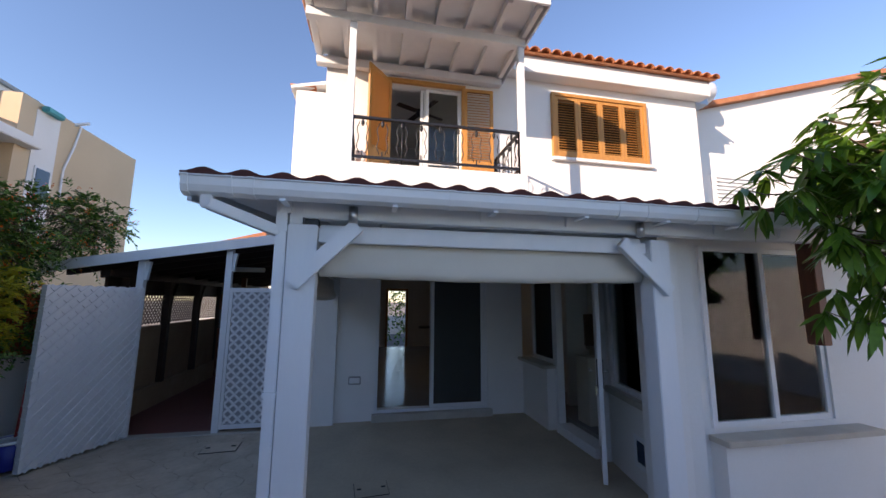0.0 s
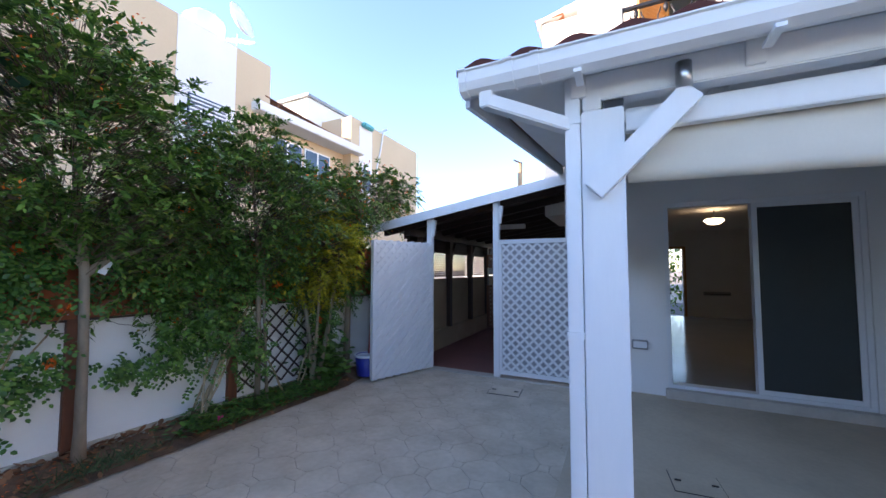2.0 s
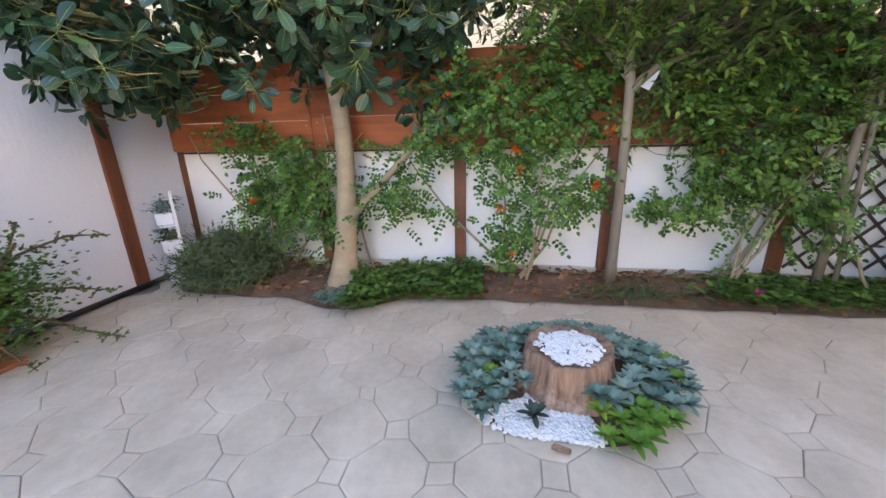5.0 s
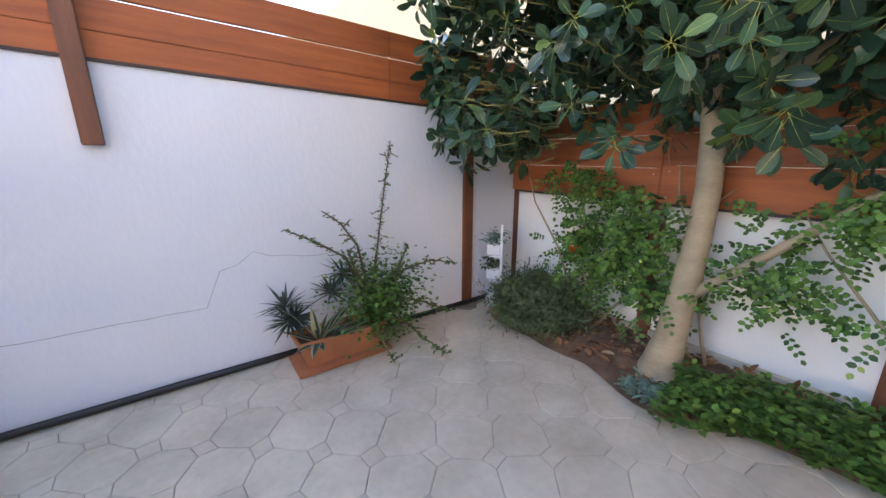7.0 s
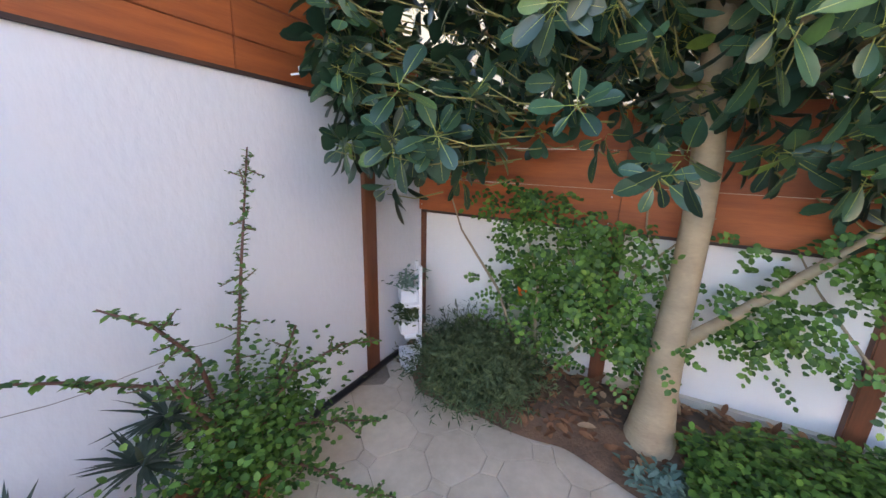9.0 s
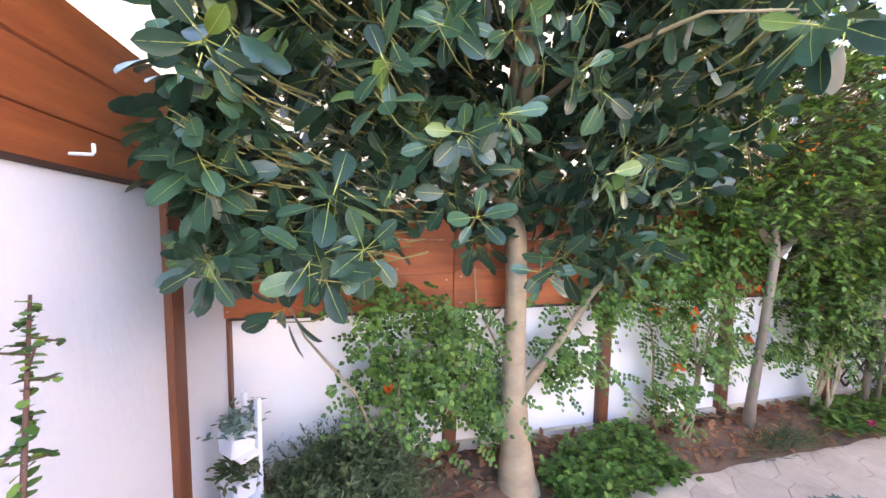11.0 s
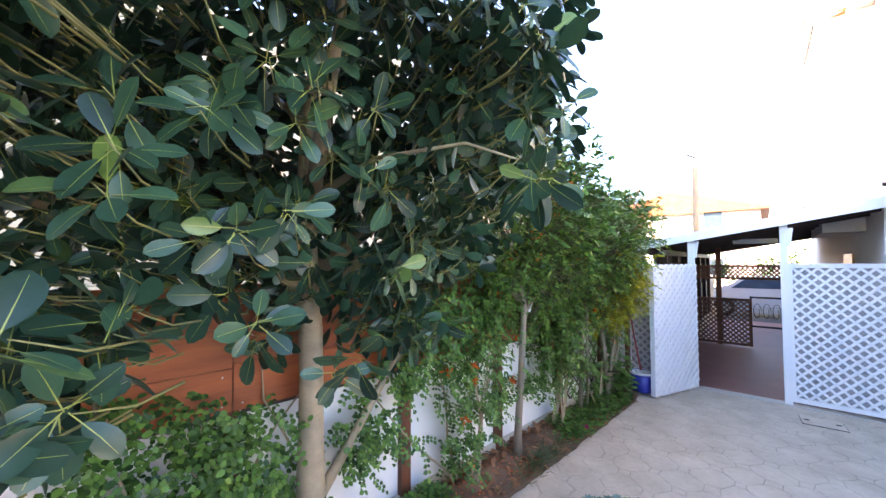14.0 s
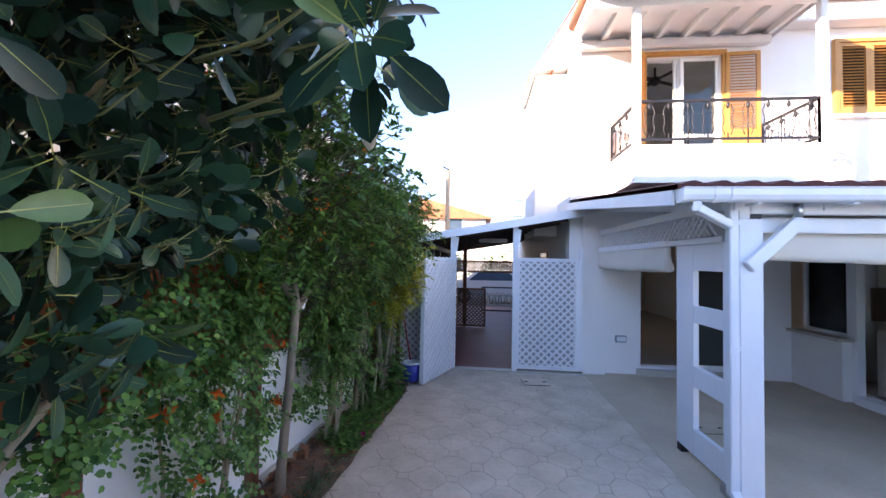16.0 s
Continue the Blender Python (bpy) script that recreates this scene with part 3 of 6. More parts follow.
part("flap", box(B(), -0.07, 0.07, 0.006, 0.010, -0.09, 0.10), SKYBLUEGLASS, cat, "dark plastic flap")
fwin = thing("window_3", "wide two-pane white aluminium sliding window", "window", kind="structure")
pane_frame("sash", 0.67, 1.48, 0.045, 0.04, parent=fwin, m=Matrix.Translation((2.62, -2.955, 0.70)))
pane_frame("sash", 0.67, 1.48, 0.045, 0.04, parent=fwin, m=Matrix.Translation((3.25, -2.912, 0.70)))

# kitchen and living room contents seen through the glass
def cabinet(m, w, h, d, label, z0=0.0):
    c = thing("kitchen_cabinet", label, "cabinet", m, group="kitchen cabinets")
    part("body", box(B(), 0, w, 0.02, d, z0, z0 + h), KITCHEN, c)
    part("door", box(B(), 0.004, w - 0.004, 0, 0.019, z0 + 0.09 * (z0 == 0), z0 + h - 0.004), KITCHEN, c, bevel=0.003)
    part("handle", rod(B(), [(w - 0.05, -0.025, z0 + h * 0.6), (w - 0.05, -0.025, z0 + h * 0.8)], 0.006, 6), STEEL, c)
    return c


for k in range(5):
    cabinet(Matrix.Translation((3.35 + 0.5 * k, -0.75, 0.098)), 0.49, 0.86, 0.6, "cream kitchen base cabinet under the worktop")
    cabinet(Matrix.Translation((3.35 + 0.5 * k, -0.5, 0.098)), 0.49, 0.72, 0.34, "cream kitchen wall cabinet above the worktop", 1.42)
single("worktop", box(B(), 3.3, 5.9, -0.80, -0.12, 0.958, 0.998), MARBLE, "pale stone kitchen worktop on the cabinets", "worktop", bevel=0.004)
part("splashback", box(B(), 3.3, 6.0, -0.13, -0.10, 1.0, 1.5), BROWNTILE, room, "brown tiled splashback")
part("kitchen_wall", box(B(), 3.0, 6.0, -0.10, 0.0, 0.0, 2.42), ROOMWALL, room)
for k in range(2):
    cabinet(Matrix.Translation((2.75 + 0.55 * k, -1.05, 0.098)), 0.54, 0.86, 0.3, "cream kitchen cabinet beside the door")
tap = thing("kitchen_tap", "chrome kitchen mixer tap on the worktop", "tap", Matrix.Translation((3.6, -0.35, 0.998)))
part("spout", rod(B(), [(0, 0, 0), (0, 0, 0.22), (0, -0.05, 0.27), (0, -0.15, 0.25)], 0.013), STEEL, tap, smooth=True)
part("lever", rod(B(), [(0, 0, 0.1), (0.06, 0, 0.14)], 0.008, 6), STEEL, tap)
clamp = thing("ceiling_lamp", "lit round glass ceiling lamp in the living room", "lamp", Matrix.Translation((1.1, 3.2, 2.55)))
part("stem", rod(B(), [(0, 0, 0), (0, 0, -0.18)], 0.012), STEEL, clamp)
part("shade", lathe(B(), [(0.03, -0.16), (0.13, -0.17), (0.16, -0.2), (0.10, -0.26), (0.02, -0.28)]), glow_mat("lamp_glow", (1.0, 0.82, 0.55), 1.2), clamp, smooth=True)
conv = thing("wall_shelf", "narrow dark shelf on the living room wall", "shelf", Matrix.Translation((1.65, 7.695, 0.72)))
part("body", box(B(), 0, 0.62, -0.10, 0, 0, 0.10), GREYPL, conv, bevel=0.01)
part("grille", box(B(), 0.03, 0.59, -0.105, -0.1, 0.03, 0.05), IRON, conv)
part("door_casing", pierced(B(), 0.48, 1.25, 7.66, 7.70, 0.1, 2.12, [(0.55, 1.18, 0.1, 2.05)]), SHUTTER, room)

# pergola
ZR = lambda y: 2.385 + (y + 3.3) * 0.128
pergola = thing("pergola", "white painted timber pergola with a corrugated roof", "pergola")


def post(x0, x1, y0, y1, z1):
    part("post", box(B(), x0, x1, y0, y1, 0.004, z1), PAINT, pergola, bevel=0.006)


post(-0.612, -0.44, -3.26, -3.12, 2.15)
post(1.89, 2.05, -3.26, -3.12, 2.15)
part("corner_board", box(B(), -0.605, -0.53, -3.255, -3.13, 2.152, 2.315), PAINT, pergola, bevel=0.004)
part("side_board", box(B(), 2.055, 2.12, -3.16, -3.06, 0.004, 2.17), PAINT, pergola, bevel=0.004)
part("side_board", box(B(), 2.125, 2.30, -3.06, -2.935, 0.004, 2.31), PLASTER, pergola, bevel=0.004)
part("beam", box(B(), -0.53, 3.6, -3.26, -3.17, 2.19, 2.315), PAINT, pergola, bevel=0.005)
part("lower_rail", box(B(), -0.435, 1.885, -3.22, -3.17, 2.05, 2.13), PAINT, pergola, bevel=0.004)
part("brace", bar(B(), (-0.565, -3.287, 1.785), (-0.20, -3.287, 2.15), 0.092, 0.05, (0, 1, 0)), PAINT, pergola, bevel=0.004)
part("brace", bar(B(), (2.0, -3.287, 1.77), (1.63, -3.287, 2.12), 0.092, 0.05, (0, 1, 0)), PAINT, pergola, bevel=0.004)
part("post_cap", box(B(), -0.52, -0.44, -3.24, -3.16, 2.151, 2.189), IRON, pergola)
for x in (-0.25, 1.76):
    part("bracket", rod(B(), [(x + 0.02, -3.30, 2.16), (x + 0.02, -3.30, 2.26)], 0.028, 14), STEEL, pergola, "steel roller bracket", smooth=True)
part("side_beam", box(B(), -0.655, -0.565, -3.115, -0.1, 2.24, 2.32), PAINT, pergola, bevel=0.004)
part("side_rail", box(B(), -0.645, -0.585, -3.115, -0.1, 1.98, 2.03), PAINT, pergola, bevel=0.003)
bm = B()
n = 36
for k in range(n + 5):
    y = -3.0 + 2.9 * k / n
    for s, xo in ((1, -0.612), (-1, -0.622)):
        a, b = Vector((xo, y, 2.04)), Vector((xo, y + 0.21 * s, 2.25))
        if s == -1:
            a, b = Vector((xo, y, 2.04)), Vector((xo, y - 0.21, 2.25))
        if -3.0 <= b.y <= -0.1 and -3.0 <= a.y <= -0.1:
            bar(bm, a, b, 0.022, 0.008, (1, 0, 0))
part("lattice", bm, PAINT, pergola)
# corrugated roof: a wavy sheet, sloping up to the house
V, F = [], []
NXr = 300
for i in range(NXr + 1):
    x = -1.14 + 9.14 * i / NXr
    w = 0.015 * math.cos(2 * math.pi * x / 0.205)
    for y in (-3.43, -1.7, 0.0):
        V.append((x, y, ZR(y) + 0.028 + w))
        V.append((x, y, ZR(y) - 0.012 + 0.3 * w))
for i in range(NXr):
    a, b = 6 * i, 6 * (i + 1)
    F += [(a, b, b + 2, a + 2), (a + 2, b + 2, b + 4, a + 4), (a + 1, a + 3, b + 3, b + 1), (a + 3, a + 5, b + 5, b + 3), (a, a + 1, b + 1, b)]
me = bpy.data.meshes.new("roof_sheet")
me.from_pydata(V, [], F)
me.materials.append(SHEET)
ob = new("roof_sheet", me)
ob.parent = pergola
tagged(ob, "dark red corrugated roof sheet")
bm = B()
extrude(bm, [(-3.30, ZR(-3.30) - 0.075), (0.0, ZR(0) - 0.075), (0.0, ZR(0) - 0.045), (-3.30, ZR(-3.30) - 0.045)], -1.05, 8.0, pose(0, 0, 0, 0, 0, 90) @ Matrix.Diagonal((1, -1, 1, 1)))
part("soffit", bm, PAINT, pergola, "white boarded underside")
for x in np.arange(-0.62, 7.8, 0.62):
    part("rafter", bar(B(), (x, -3.28, ZR(-3.28) - 0.126), (x, -0.02, ZR(0) - 0.126), 0.06, 0.10), PAINT, pergola, bevel=0.003)
bm = B()
extrude(bm, [(-3.33, ZR(-3.33) - 0.14), (0.0, ZR(0) - 0.14), (0.0, ZR(0) - 0.025), (-3.33, ZR(-3.33) - 0.025)], -1.135, -1.11, pose(0, 0, 0, 0, 0, 90) @ Matrix.Diagonal((1, -1, 1, 1)))
part("side_fascia", bm, PAINT, pergola)
# gutter
gutter = thing("gutter", "white plastic roof gutter with joint collars", "gutter")
prof = [(0.0, 0.0), (0.01, -0.075), (0.035, -0.115), (0.075, -0.125), (0.11, -0.105), (0.125, -0.06), (0.128, 0.0), (0.138, 0.006), (0.138, 0.014), (0.116, 0.014), (0.112, -0.05), (0.098, -0.095), (0.07, -0.112), (0.04, -0.103), (0.02, -0.07), (0.012, 0.0)]
prof = [(x, z * 0.74) for x, z in prof]
GM = Matrix.Translation((0, -3.335, 2.345)) @ Matrix(((0, 1, 0, 0), (-1, 0, 0, 0), (0, 0, 1, 0), (0, 0, 0, 1)))
bm = B()
extrude(bm, prof, -1.11, 8.0, GM)
part("channel", bm, PVC, gutter)
for x in (-1.115, -0.90, -0.79, 0.34, 1.50, 1.72, 2.12, 2.66):
    bm = B()
    extrude(bm, [(0.004 + 1.05 * (px - 0.004), 1.06 * pz) for px, pz in prof[:9]] + [(0.10, 0.012), (0.0, 0.012)], x, x + 0.035, GM)
    part("collar", bm, PVC, gutter)
bm = B()
for a, b in (((-1.0, -3.40, 2.262), (-1.0, -3.39, 2.19)), ((-1.0, -3.40, 2.215), (-0.66, -3.235, 2.10))):
    bar(bm, a, b, 0.062, 0.062)
part("elbow", bm, PVC, gutter, bevel=0.006)
part("downpipe", box(B(), -0.68, -0.616, -3.265, -3.20, 0.06, 2.31), PVC, gutter, "square white downpipe", bevel=0.006)
part("shoe", bar(B(), (-0.648, -3.235, 0.09), (-0.648, -3.33, 0.035), 0.062, 0.062), PVC, gutter, bevel=0.006)
for z in (1.15, 2.10):
    part("pipe_clip", box(B(), -0.686, -0.612, -3.27, -3.195, z, z + 0.03), PVC, gutter)
for x in (-0.62, 0.0, 0.62, 1.24, 1.86, 2.48):
    part("bracket", box(B(), x, x + 0.03, -3.46, -3.33, 2.236, 2.25), PVC, gutter)
# rolled canvas blinds
def canvas_roll(m, length, label):
    c = thing("roller_blind", label, "blind", m, group="pergola blinds")
    bm = B()
    out = [(0.0, 0.0), (0.035, 0.0), (0.04, -0.08), (0.05, -0.16), (0.055, -0.22), (0.035, -0.255), (0.0, -0.258), (-0.03, -0.24), (-0.035, -0.2), (-0.01, -0.15), (0.0, -0.08)]
    n = 40
    rings = []
    for i in range(n + 1):
        s = i / n
        sag = 0.02 * math.sin(math.pi * s) + 0.006 * noise.noise((s * 9, 0, 2))
        rings.append([bm.verts.new((length * s, -y + 0.004 * noise.noise((s * 20, z * 9, 1)), z - sag * (-z / 0.25))) for y, z in out])
    for a, b in zip(rings, rings[1:]):
        for k in range(len(out)):
            bm.faces.new((a[k], b[k], b[(k + 1) % len(out)], a[(k + 1) % len(out)]))
    bm.faces.new(rings[0]), bm.faces.new(list(reversed(rings[-1])))
    part("canvas", bm, CANVAS, c, smooth=True)
    part("head_box", box(B(), -0.01, length + 0.01, -0.05, 0.04, 0.0, 0.07), PAINT, c, bevel=0.008)
    return c


canvas_roll(Matrix.Translation((-0.43, -3.12, 2.10)), 2.31, "rolled-up cream canvas blind hung in the pergola front")
canvas_roll(Matrix.Translation((-0.615, -0.12, 1.97)) @ pose(0, 0, 0, 0, 0, -90), 2.15, "rolled-up cream canvas blind on the pergola side")
# side panel with three openings
sp = thing("side_screen", "white timber screen with three openings beside the pergola post", "screen", Matrix.Translation((-0.62, -2.385, 0)) @ pose(0, 0, 0, 0, 0, -90))
for x0, x1 in ((0, 0.285), (0.695, 0.80)):
    part("stile", box(B(), x0, x1, 0, 0.05, 0.07, 2.0), PAINT, sp, bevel=0.003)
for z0, z1 in ((0.07, 0.30), (0.685, 0.865), (1.265, 1.42), (1.74, 2.0)):
    part("rail", box(B(), 0.285, 0.695, 0.002, 0.048, z0, z1), PAINT, sp, bevel=0.002)
part("foot", box(B(), 0.03, 0.10, -0.01, 0.06, 0.004, 0.07), IRON, sp)
part("foot_plate", box(B(), 0.70, 0.80, -0.03, 0.07, 0.004, 0.068), STEEL, sp)
# white panel near the end wall
wp = thing("garden_screen", "white timber screen standing against the end wall", "screen", Matrix.Translation((-0.72, -7.74, 0)) @ pose(0, 0, 0, 0, 0, 84))
for x0, x1 in ((0, 0.14), (0.76, 0.9)):
    part("stile", box(B(), x0, x1, -0.05, 0, 0.03, 1.9), PAINT, wp, bevel=0.003)
for z0, z1 in ((0.03, 0.3), (0.62, 0.80), (1.2, 1.38), (1.72, 1.9)):
    part("rail", box(B(), 0.14, 0.76, -0.048, -0.002, z0, z1), PAINT, wp, bevel=0.002)
for z in (0.12, 0.22, 0.68, 0.76):
    part("bolt", rod(B(), [(0.05, 0.0, z), (0.05, 0.012, z)], 0.012, 8), STEEL, wp)

# balcony
balc = thing("balcony", "white balcony with wrought iron railing and timber canopy", "balcony")
part("parapet", box(B(), -0.50, 1.96, -1.06, -0.93, 2.9, 3.42), PLASTER, balc)
part("parapet", box(B(), -0.50, -0.37, -0.93, 0.05, 2.9, 3.42), PLASTER, balc)
part("parapet", box(B(), 1.83, 1.96, -0.93, 0.05, 2.9, 3.42), PLASTER, balc)
part("slab", box(B(), -0.37, 1.83, -0.93, 0.05, 3.22, 3.36), PLASTER, balc)
for x in (-0.44, 1.92):
    part("post", box(B(), x - 0.045, x + 0.045, -1.04, -0.95, 3.42, 5.36), PAINT, balc, bevel=0.005)
part("canopy_beam", box(B(), -1.05, 1.98, -1.06, -0.94, 5.36, 5.48), PAINT, balc, bevel=0.005)
part("canopy_beam", box(B(), -1.05, 1.98, -0.08, 0.04, 5.36, 5.48), PAINT, balc, bevel=0.005)
for x in np.linspace(-1.0, 1.95, 8):
    part("rafter", box(B(), x - 0.035, x + 0.035, -1.62, 0.05, 5.482, 5.58), PAINT, balc, bevel=0.004)
part("canopy_board", box(B(), -1.08, 2.02, -1.68, 0.05, 5.583, 5.62), PAINT, balc)
part("fascia", box(B(), -1.10, 2.04, -1.72, -1.685, 5.46, 5.66), PAINT, balc, bevel=0.004)
part("fascia", box(B(), 2.022, 2.05, -1.68, 0.05, 5.46, 5.66), PAINT, balc, bevel=0.004)
bm = B()
for k in range(16):
    x = -1.06 + 0.2 * k
    lathe(bm, [(0.09, 0), (0.09, 1.75)], 12, Matrix.Translation((x, -1.76, 5.66)) @ pose(0, 0, 0, -86, 0, 0))
part("canopy_tiles", bm, TILE, balc, "terracotta canopy tiles", smooth=True)


def railing(a, b, n):
    """A run of wrought iron railing with lyre ornaments from a to b (feet at the parapet top)."""
    a, b = Vector(a), Vector(b)
    d = (b - a).normalized()
    bm = B()
    bar(bm, a + Vector((0, 0, 0.62)), b + Vector((0, 0, 0.62)), 0.045, 0.03)
    bar(bm, a + Vector((0, 0, 0.09)), b + Vector((0, 0, 0.09)), 0.03, 0.03)
    bar(bm, a, a + Vector((0, 0, 0.62)), 0.035), bar(bm, b, b + Vector((0, 0, 0.62)), 0.035)
    part("rail_frame", bm, IRON, balc)
    L = (b - a).length
    for k in range(n):
        c = a + d * (L * (k + 0.5) / n)
        bm = B()
        if k % 3 == 2:
            rod(bm, [c + Vector((0, 0, 0.0)), c + Vector((0, 0, 0.62))], 0.009, 6)
        for s in (-1, 1):
            pts = []
            for q in range(13):
                u = q / 12
                z = 0.14 + 0.42 * u
                off = 0.055 * math.sin(math.pi * u) ** 0.6 + 0.018 * math.sin(3 * math.pi * u) + (0.03 if q in (0, 12) else 0)
                pts.append(c + d * (s * (0.012 + off)) + Vector((0, 0, z)))
            rod(bm, pts, 0.0065, 6)
        rod(bm, [c + Vector((0, 0, 0.09)), c + Vector((0, 0, 0.17))], 0.009, 6)
        rod(bm, [c + Vector((0, 0, 0.53)), c + Vector((0, 0, 0.61))], 0.009, 6)
        lathe(bm, [(0.006, -0.05), (0.022, -0.02), (0.022, 0.02), (0.006, 0.05)], 8, Matrix.Translation(c + Vector((0, 0, 0.55))))
        part("rail_ornament", bm, IRON, balc, smooth=True)


railing((-0.40, -1.0, 3.42), (1.88, -1.0, 3.42), 9)
railing((1.88, -1.0, 3.42), (1.88, 0.0, 3.42), 4)
railing((-0.43, -1.0, 3.42), (-0.43, 0.0, 3.42), 4)
single("balcony_light", lathe(B(), [(0.05, 0), (0.075, 0.03), (0.06, 0.07), (0.02, 0.09)], m=Matrix.Translation((0.92, 0.05, 5.42)) @ pose(0, 0, 0, 90)), PVC, "white round wall light under the canopy", "lamp", smooth=True)


def shutter_leaf(parent, w, h, m, tilt=35, lower_panel=0.0):
    bm = B()
    f = 0.055
    box(bm, 0, f, 0, 0.035, 0, h), box(bm, w - f, w, 0, 0.035, 0, h)
    box(bm, f, w - f, 0.001, 0.034, 0, f), box(bm, f, w - f, 0.001, 0.034, h - f, h)
    if lower_panel:
        box(bm, f, w - f, 0.008, 0.027, f, lower_panel)
        box(bm, f, w - f, 0.001, 0.034, lower_panel, lower_panel + f)
    lf = part("shutter_leaf", bm, SHUTTER, parent, m=m)
    z = f + 0.025 + (lower_panel if lower_panel else 0)
    slat = mesh_of("slat", box(B(), f, w - f, -0.022, 0.022, -0.004, 0.004), SHUTTER)
    while z < h - f - 0.01:
        ob = new("slat", slat)
        ob.parent = lf
        ob.matrix_basis = Matrix.Translation((0, 0.018, z)) @ pose(0, 0, 0, tilt)
        z += 0.048
    return lf


uwin = thing("window_4", "honey-coloured louvred wooden shutters closed over the upper window", "shutters", kind="structure")
part("window_frame", pierced(B(), 2.94, 4.86, -0.02, 0.08, 4.20, 5.40, [(3.0, 4.80, 4.26, 5.34)]), SHUTTER, uwin)
for k in range(4):
    shutter_leaf(uwin, 0.445, 1.07, Matrix.Translation((3.003 + 0.449 * k, 0.0, 4.265)))
# Added dark sheet; its colour gives the shade of the room behind the slats.
part("room_shade_sheet", box(B(), 2.97, 4.83, 0.22, 0.25, 4.22, 5.36), DARKWOOD, uwin)
udoor = thing("door_3", "upper balcony door with honey-coloured louvred shutters folded open", "door", kind="structure")
part("door_frame", pierced(B(), 0.06, 1.36, -0.01, 0.06, 3.40, 5.30, [(0.12, 1.30, 3.42, 5.24)]), SHUTTER, udoor)
pane_frame("leaf", 0.60, 1.80, 0.05, 0.04, parent=udoor, m=Matrix.Translation((0.70, 0.10, 3.43)), mid=(0.5,))
pane_frame("leaf", 0.10, 1.80, 0.045, 0.04, parent=udoor, m=Matrix.Translation((0.62, 0.15, 3.43)))
shutter_leaf(udoor, 0.55, 1.82, Matrix.Translation((0.10, 0.03, 3.42)) @ pose(0, 0, 0, 0, 0, -128), lower_panel=0.5)
shutter_leaf(udoor, 0.50, 1.82, Matrix.Translation((1.33, -0.03, 3.42)) @ pose(0, 0, 0, 0, 0, -3), lower_panel=0.5)
fan = thing("ceiling_fan", "dark ceiling fan at rest in the upper room", "fan", Matrix.Translation((0.75, 1.1, 5.35)))
part("motor", lathe(B(), [(0.02, 0.25), (0.02, 0.05), (0.09, 0.04), (0.10, -0.04), (0.04, -0.09)]), IRON, fan, smooth=True)
for k in range(4):
    part("blade", box(B(), 0.1, 0.52, -0.055, 0.055, -0.004, 0.004), DARKWOOD, fan, m=pose(0, 0, 0, 8, 0, 90 * k + 25))
single("ceiling_upper", box(B(), -0.5, 6.0, 0.25, 3.4, 5.6, 5.7), ROOMWALL, "white ceiling of the upper room", "ceiling", kind="structure")

# tiled roof edge of the upper storey
roof = thing("house_roof", "terracotta barrel tile roof of the house", "roof")
tile = mesh_of("tile", extrude(B(), [(0.095 * math.cos(a), 0.075 * math.sin(a)) for a in np.linspace(0, math.pi, 9)] + [(0.08 * math.cos(a), 0.06 * math.sin(a)) for a in np.linspace(math.pi, 0, 9)], 0, 0.44), TILE, smooth=True)
for r in range(4):
    for k in range(21):
        ob = new("tile", tile)
        ob.parent = roof
        ob.matrix_basis = Matrix.Translation((2.10 + 0.205 * k, -0.30 + 0.34 * r, 5.93 + 0.10 * r + 0.01 * noise.noise((k, r, 0)))) @ pose(0, 0, 0, 16)
bm = B()
extrude(bm, [(-0.30, 5.90), (-0.28, 5.88), (8.4, 8.2), (8.4, 8.25)], 1.98, 6.2, pose(0, 0, 0, 0, 0, 90) @ Matrix.Diagonal((1, -1, 1, 1)))
part("roof_bed", bm, TILE, roof)
part("wing_roof", extrude(B(), [(-1.62, 5.462), (-0.905, 5.64), (-0.905, 5.70), (-1.62, 5.522)], 0.93, 2.65), PLASTER, roof)
for k in range(8):
    ob = new("tile", tile)
    ob.parent = roof
    ob.matrix_basis = Matrix.Translation((-1.64, 1.02 + 0.19 * k, 5.50)) @ pose(0, 0, 0, 0, -14, -90)
part("verge_bed", extrude(B(), [(0.0, 6.233), (7.9, 8.556), (7.9, 8.62), (0.0, 6.30)], -0.95, -0.66, YZ), PLASTER, roof)
for k in range(18):
    ob = new("tile", tile)
    ob.parent = roof
    ob.matrix_basis = Matrix.Translation((-0.88, 0.05 + 0.42 * k, 6.30 + 0.1235 * k)) @ pose(0, 0, 0, 16.4)
rear = thing("rear_balcony_rail", "black iron railing of a rear balcony", "railing", Matrix.Translation((-1.78, 2.62, 2.86)))
for z in (0.0, 0.40):
    part("rail", box(B(), 0, 0.25, -0.012, 0.012, z, z + 0.02), IRON, rear)
for k in range(4):
    part("baluster", box(B(), 0.02 + 0.07 * k, 0.034 + 0.07 * k, -0.007, 0.007, -0.30, 0.40), IRON, rear)
tank = thing("solar_tank", "white cylindrical water tank on the roof", "tank", Matrix.Translation((6.15, 0.5, 6.15)) @ pose(0, 0, 0, 0, 90, 0))
part("drum", lathe(B(), [(0.05, 0), (0.2, 0.02), (0.24, 0.06), (0.24, 0.7), (0.2, 0.76), (0.05, 0.78)]), PVC, tank, smooth=True)
part("stand", box(B(), 0.0, 0.35, -0.15, 0.15, 0.2, 0.55), STEEL, tank)

